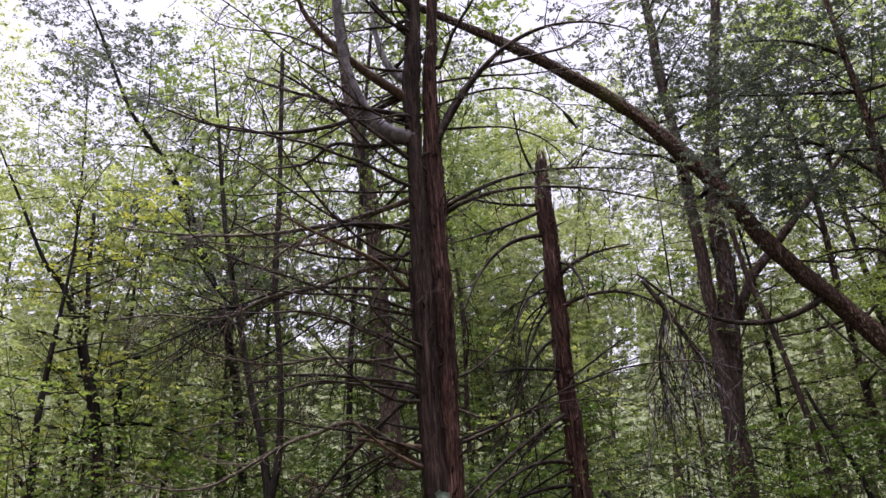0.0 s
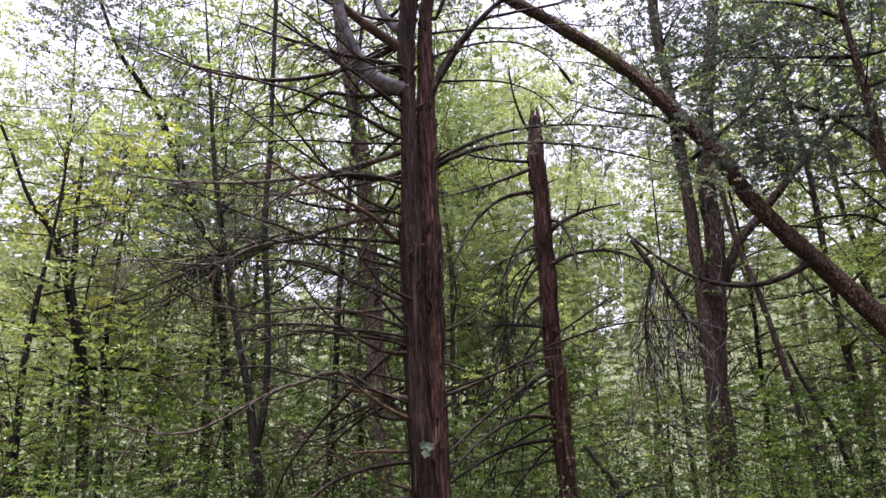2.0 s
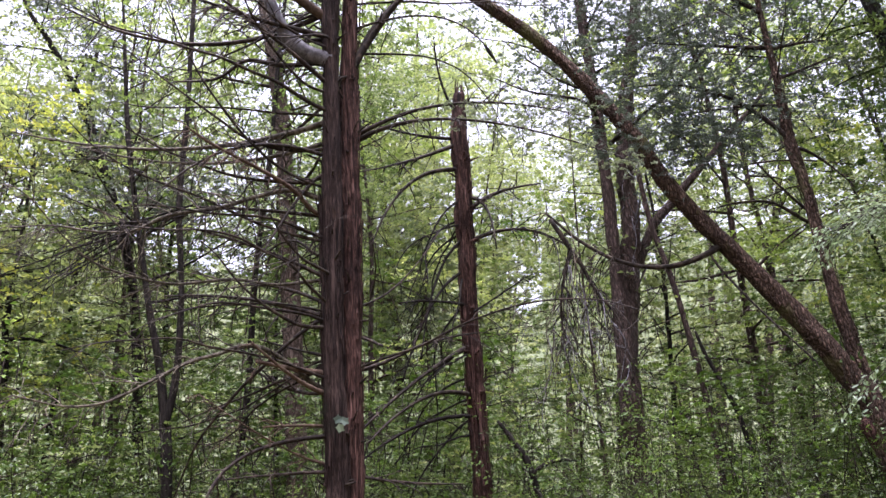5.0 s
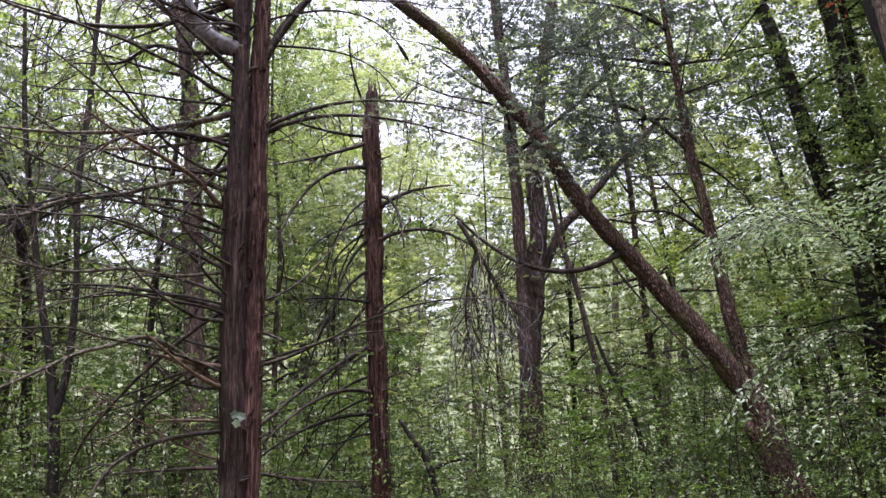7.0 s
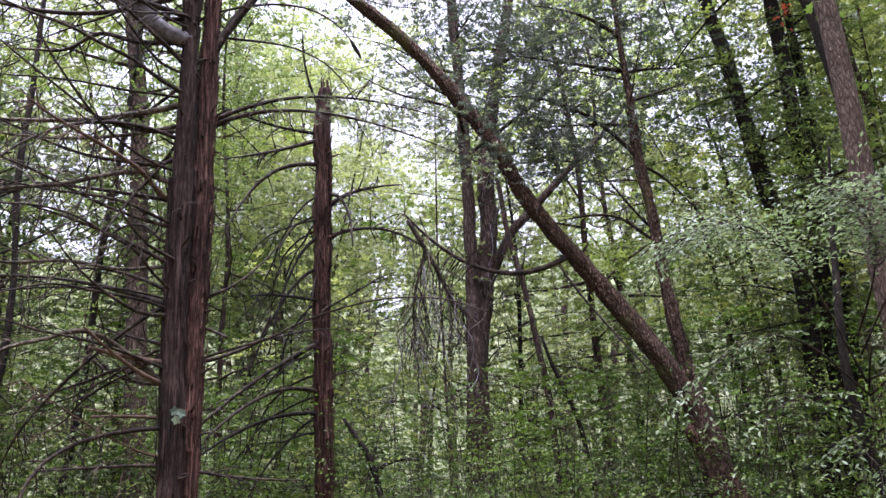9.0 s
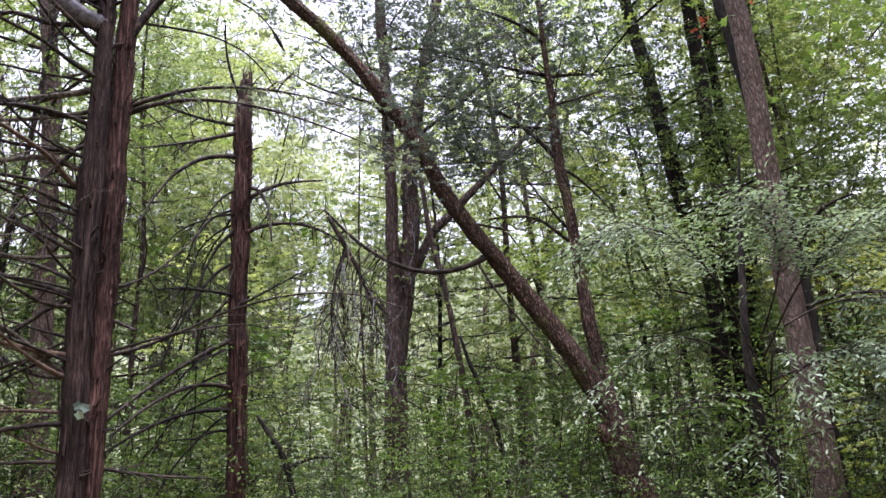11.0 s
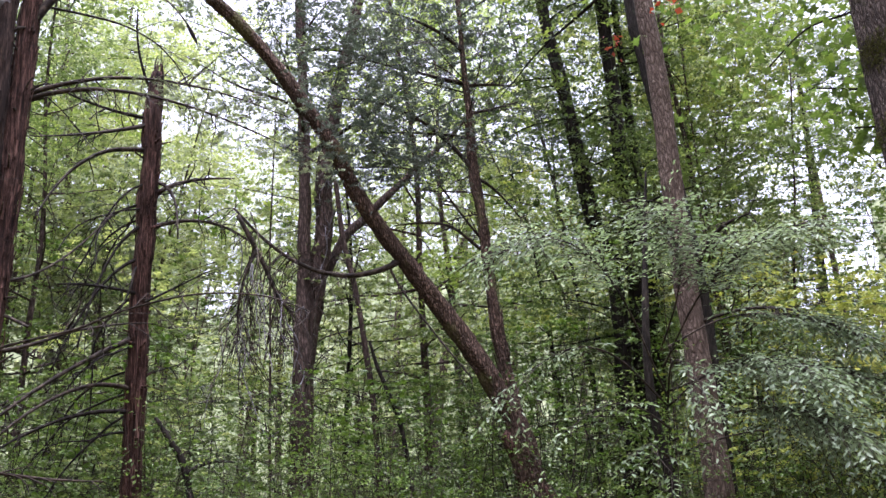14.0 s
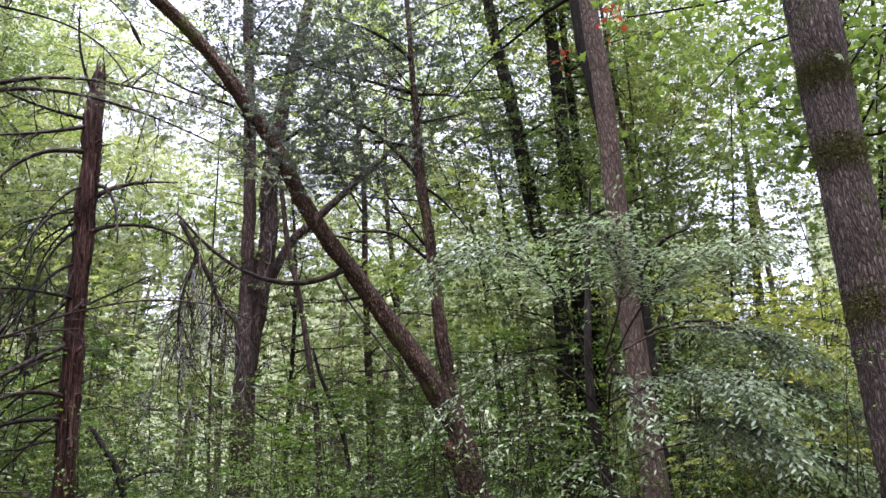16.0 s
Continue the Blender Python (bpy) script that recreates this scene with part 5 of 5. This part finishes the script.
def young_tree(name, at, height, r, seed, material, bark_of, label, lo=0.3, limbs=16, reach=1.5, per=5, count=26, spread=0.22, size=0.08, group="", category="tree", rise=0.5, single=False):
    rng = np.random.default_rng(seed)
    ob = thing(name, at, label, category, group)
    rows = wander(rng, (0, 0, -0.2), (rng.normal(0, 0.05), rng.normal(0, 0.05), 1), height + 0.2, r, r * 0.2, 0.0, 0.085, 9)
    s = Soup()
    s.add(*tube(rows, height / 30, 9, rng, 6, 0.05, 0.08))
    s.make("trunk", bark_of, ob)
    soup = Soup()
    v, f = crown(rng, soup, rows, height * lo, height * 0.98, limbs, reach, per, count, spread, size, rise, slim=0.62, tilt=0.6, fan=0.2, flat=0.36, spurs=not single, single=single)
    stuff(soup.make("branchwork", bark_of, ob))
    stuff(part("crown", v, f, material, ob, "", False))
    return ob


def scatter(rng, makers, spots):
    """Puts copies of a few plants on the spots: x, y, size."""
    made = {}
    for x, y, k in spots:
        j = int(rng.integers(len(makers)))
        m = Matrix.Translation((x, y, float(ground_height(np.array(x), np.array(y))) * 0.8)) @ Matrix.Rotation(rng.uniform(0, 6.28), 4, "Z") @ Matrix.Scale(k, 4)
        if j not in made:
            made[j] = makers[j](m.translation)
            made[j].matrix_basis = m
        else:
            copy_thing(made[j], m)


def polar(az, r):
    return math.sin(radians(az)) * r, math.cos(radians(az)) * r


def undergrowth():
    rng = np.random.default_rng(91)
    tall = [lambda p, k=k: shrub("shrub", p, 3.1, 0.95, 900 + k, UNDER if k % 3 else GREEN, "dense green leafy shrub of the undergrowth", 10, 8, 30, 0.22, 0.049, "undergrowth shrubs") for k in range(6)]
    spots = []
    for az in np.arange(-36, 66, 3.3):
        for r, k in ((9.4, 0.78), (11.6, 1.0), (14.6, 1.25)):
            if r < 10 and (az < 4 or abs(az - 31) < 4 or abs(az - 44) < 4 or abs(az - 7.6) < 3):
                continue
            x, y = polar(az + rng.uniform(-1.6, 1.6), r + rng.uniform(-0.8, 0.8))
            spots.append((x, y, k * rng.uniform(0.8, 1.15)))
    spots += [(*polar(az, r), k) for az, r, k in ((-24, 10.6, 1.0), (-19, 10.9, 0.95), (-29, 10.4, 0.95))]
    scatter(rng, tall, spots)
    low = [lambda p, k=k: shrub("shrub", p, 1.7, 0.7, 940 + k, UNDER, "low bright-green leafy shrub", 8, 4, 40, 0.18, 0.042, "low shrubs") for k in range(3)]
    spots = [(*polar(az + rng.uniform(-2, 2), rng.uniform(7.4, 9.0)), rng.uniform(0.8, 1.05)) for az in np.arange(-32, 62, 5.0) if not 3 < az < 11]
    scatter(rng, low, spots)


def saplings():
    rng = np.random.default_rng(101)
    kinds = [lambda p, k=k: young_tree("sapling", p, 6.5, 0.017, 1000 + k, (UNDER, FRESH, GREEN, UNDER, FRESH, UNDER)[k], GREY, "slender leafy sapling with thin stem", 0.2, 13, 2.1, 3, 100, 0.25, 0.068, "saplings", "sapling", 0.4, single=True) for k in range(6)]
    spots = []
    for az in np.arange(-36, 66, 4.8):
        for r, k in ((12.8, 0.75), (15.5, 0.95), (19, 1.3), (22, 1.5)):
            if (az < -19 and r in (15.5, 22)) or (50 < az < 54.5 and r > 14) or (9 < az < 27 and r < 15) or (9 < az < 14 and r > 14):
                continue
            x, y = polar(az + rng.uniform(-2.2, 2.2), r + rng.uniform(-1.2, 1.2))
            spots.append((x, y, k * rng.uniform(0.75, 1.2)))
    spots += [(*polar(az, r), k) for az, r, k in ((50.6, 20, 0.55), (52, 18.5, 0.55), (53.8, 20, 0.6))]
    scatter(rng, kinds, spots)
    for k, (az, r, h) in enumerate(((-26, 11.5, 4.6), (-19, 12.2, 4.0), (-12, 11.8, 4.4), (-6, 12.5, 4.2), (1.5, 11.2, 3.6), (4.5, 12.4, 4.3), (11.5, 12.2, 3.8), (24.5, 11.8, 3.6), (27.5, 12.8, 4.4), (36.5, 11.6, 4.2))):
        young_tree("sapling", (*polar(az, r), 0), h, 0.018, 1070 + k, UNDER if k % 2 else GREEN, DARK, "young sapling with fresh-green leaves", 0.35, 12, 1.1, 4, 44, 0.2, 0.075, "saplings", "sapling", 0.35)
    for k, (az, r) in enumerate(((46.6, 12.6), (49, 13.4), (51.8, 12.0), (54.5, 11.0), (-27, 14.5))):
        young_tree("sapling", (*polar(az, r), 0), 4.8 if k < 2 else 3.9 if k < 4 else 8.5, 0.025, 1050 + k, YELLOW, DARK, "yellow-green leafy sapling in the light", 0.3, 16, 1.7, 4, 80, 0.25, 0.07, "saplings", "sapling", 0.4)


def wood_behind():
    rng = np.random.default_rng(111)
    kinds = [lambda p, k=k: young_tree("forest_tree", p, 15.0, 0.095, 1100 + k, (GREEN, FRESH, GREEN, FRESH, YELLOW)[k], (DARK, GREY, GREY, DARK, GREY)[k], "tall forest tree with a thin leafy crown", 0.27, 24, 3.3, 4, 165, 0.4, 0.083, "forest trees", single=True) for k in range(5)]
    spots = []
    for az in np.arange(-40, 68, 4.1):
        if 50 < az < 54.5 or 4.5 < az < 13.5 or -33 < az < -28.5:
            continue
        r = rng.uniform(16, 21.5)
        x, y = polar(az + rng.uniform(-2, 2), r)
        spots.append((x, y, rng.uniform(0.76, 0.86) if az < 9 and (az > 1 or az < -21) else rng.uniform(0.85, 1.15)))
    scatter(rng, kinds, spots)
    # two of the three far kinds wear leaves lightened to imitate haze
    tall = [lambda p, k=k: young_tree("forest_tree", p, 18.0, 0.16, 1150 + k, (HAZY, FRESH, HAZY)[k], GREY, "tall far forest tree in a stand coloured pale for haze", 0.22, 24, 3.8, 4, 130, 0.54, 0.14, "forest trees", single=True) for k in range(3)]
    spots = []
    for az in np.arange(-42, 70, 4.8):
        if 50 < az < 54.5 or 8 < az < 15:
            continue
        x, y = polar(az + rng.uniform(-2.5, 2.5), rng.uniform(25, 36))
        spots.append((x, y, rng.uniform(0.75, 0.9) if 1 < az < 10 else rng.uniform(0.85, 1.15)))
    spots += [(*polar(az, r), k) for az, r, k in ((3.1, 23, 0.95), (4.5, 28, 1.1), (6.6, 31, 1.1))]
    scatter(rng, tall, spots)


def far_woods():
    """The wood all round, out to where nothing can be told apart."""
    rng = np.random.default_rng(121)
    stems, centres = Soup(), []
    for i in range(210):
        ahead = i < 120
        az = rng.uniform(-48, 78) if ahead else rng.uniform(78, 312)
        if 50 < az < 54.5 or 11 < az < 12.3 or -31.5 < az < -29:
            continue
        r = rng.uniform(38, 62) if ahead else rng.uniform(15, 60)
        x, y = polar(az, r)
        h = rng.uniform(13, 20)
        stems.add(*tube([(x, y, -0.2, 0.2), (x + rng.normal(0, 0.3), y, h * 0.5, 0.14), (x + rng.normal(0, 0.6), y, h, 0.03)], 3, 6))
        for _ in range(20 if ahead else 12):
            centres.append((x + rng.normal(0, 2.2), y + rng.normal(0, 2.2), h * rng.uniform(0.1, 1.05)))
    stuff(tagged(stems.make("far_trunks", GREY), "grey trunks of the distant wood", "woods"))
    # haze is painted in by the pale leaf colour
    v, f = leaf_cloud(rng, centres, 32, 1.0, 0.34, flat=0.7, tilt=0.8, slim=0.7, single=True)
    stuff(tagged(part("far_foliage", v, f, HAZY, None, "", False), "light-green foliage of the distant wood, paled for haze", "woods"))


def far_undergrowth():
    """The thicket on the ground between the trunks, beyond the shrubs."""
    rng = np.random.default_rng(151)
    stems, centres = Soup(), []
    for _ in range(420):
        x, y = polar(rng.uniform(-42, 70), rng.uniform(16.5, 34))
        h = rng.uniform(1.6, 4.6)
        stems.add(*tube([(x, y, -0.1, 0.014), (x + rng.normal(0, 0.2), y + rng.normal(0, 0.2), h * 0.9, 0.006)], 1.5, 4))
        centres += [(x + rng.normal(0, 0.7), y + rng.normal(0, 0.7), h * rng.uniform(0.08, 1.0)) for _ in range(9)]
    stuff(tagged(stems.make("far_stems", DARK), "thin dark stems of the distant thicket", "undergrowth"))
    v, f = leaf_cloud(rng, centres, 40, 0.42, 0.115, flat=0.5, tilt=0.6, slim=0.65, single=True, tight=0.3)
    stuff(tagged(part("far_undergrowth", v, f, UNDER, None, "", False), "dense green thicket between the far trunks", "undergrowth"))


def backdrop():
    """The far edge of the wood, where foliage runs together; its haze is painted."""
    rng = np.random.default_rng(141)
    m, nt, o = nodes_of("hazed_distant_foliage")
    co = nt.nodes.new("ShaderNodeTexCoord").outputs["Object"]
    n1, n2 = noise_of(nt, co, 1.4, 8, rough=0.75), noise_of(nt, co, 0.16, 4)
    # mottled foliage tones, lightened and greyed to stand in for haze
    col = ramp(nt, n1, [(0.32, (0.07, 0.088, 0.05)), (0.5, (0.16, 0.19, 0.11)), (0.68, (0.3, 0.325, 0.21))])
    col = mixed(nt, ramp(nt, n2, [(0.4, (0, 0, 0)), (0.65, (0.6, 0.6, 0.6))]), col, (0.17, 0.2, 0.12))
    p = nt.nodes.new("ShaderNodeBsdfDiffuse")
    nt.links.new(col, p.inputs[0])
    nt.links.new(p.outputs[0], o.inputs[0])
    n = 720
    az = np.arange(n) * 360.0 / n
    top = 25 + 3.0 * sample(lattice(rng, 4, 40), np.full(n, 1.5), az / 9) + 2.0 * sample(lattice(rng, 4, 160), np.full(n, 1.2), az / 2.25) + rng.normal(0, 0.5, n)
    top = np.where((az > 49.5) & (az < 55), 11 + 0.4 * (top - 25), top)
    top = np.where((az > 10.2) & (az < 12.8), 18.5 + 0.5 * (top - 25), top)
    top = np.where((az > 328.5) & (az < 331), 13 + 0.5 * (top - 25), top)
    rows = np.linspace(0, 1, 8)
    x, y = 68 * np.sin(np.radians(az)), 68 * np.cos(np.radians(az))
    v = np.stack([np.stack([x * (1 + 0.05 * k), y * (1 + 0.05 * k), -0.5 + (top + 0.5) * k], 1) for k in rows]).reshape(-1, 3)
    i, j = np.meshgrid(np.arange(7), np.arange(n), indexing="ij")
    k = (j + 1) % n
    f = np.stack([i * n + j, i * n + k, (i + 1) * n + k, (i + 1) * n + j], -1).reshape(-1, 4)
    tagged(part("backdrop", v, f, m), "light-green far edge of the wood with painted haze", "woods", kind="structure")


def canopy():
    """Tall trees whose crowns close the roof of the wood."""
    rng = np.random.default_rng(131)
    kinds = [lambda p, k=k: young_tree("canopy_tree", p, 15.0, 0.055, 1300 + k, (GREEN, FRESH, GREEN, NEEDLE)[k], (DARK, GREY, DARK, DARK)[k], "tall slim tree with a high spreading leafy crown", 0.48, 22, 3.0, 4, 145, 0.34, 0.08, "canopy trees", single=True) for k in range(4)]
    spots = [(*polar(az + rng.uniform(-2, 2), rng.uniform(13.5, 19)), rng.uniform(0.85, 1.2)) for az in (-16, -8, 35, 40.5, 44.5, 46.8, 57, 60, 63)]
    scatter(rng, kinds, spots)
    # the last two carry the leaf colour lightened for haze
    for k, (az, r, tall) in enumerate(((3.5, 20, 14.2), (6.0, 21.5, 13.8), (1.9, 22, 14.5), (8.2, 22, 12.6), (10.4, 25, 13.6), (13.6, 23, 12.4))):
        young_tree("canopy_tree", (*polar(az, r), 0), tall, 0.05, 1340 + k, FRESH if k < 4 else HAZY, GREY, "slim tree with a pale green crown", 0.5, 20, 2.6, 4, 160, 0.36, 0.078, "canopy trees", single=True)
    # lower leafy trees that fill the space between the tall ones
    for k, (az, r, tall) in enumerate(((42.6, 15.2, 11.5), (45.6, 14.2, 11.0), (47.6, 15.0, 9.5), (58.5, 13.5, 10.0), (-27.5, 13.6, 9.2), (-23.5, 14.6, 10.2), (-19.5, 15.5, 10.8))):
        young_tree("young_tree", (*polar(az, r), 0), tall, 0.035, 1360 + k, GREEN if k < 4 else FRESH, GREY, "slim young tree leafy from low down", 0.3, 22, 2.0, 4, 120, 0.3, 0.068, "young trees", single=True)


undergrowth()
saplings()
canopy()
wood_behind()
far_undergrowth()
far_woods()
backdrop()
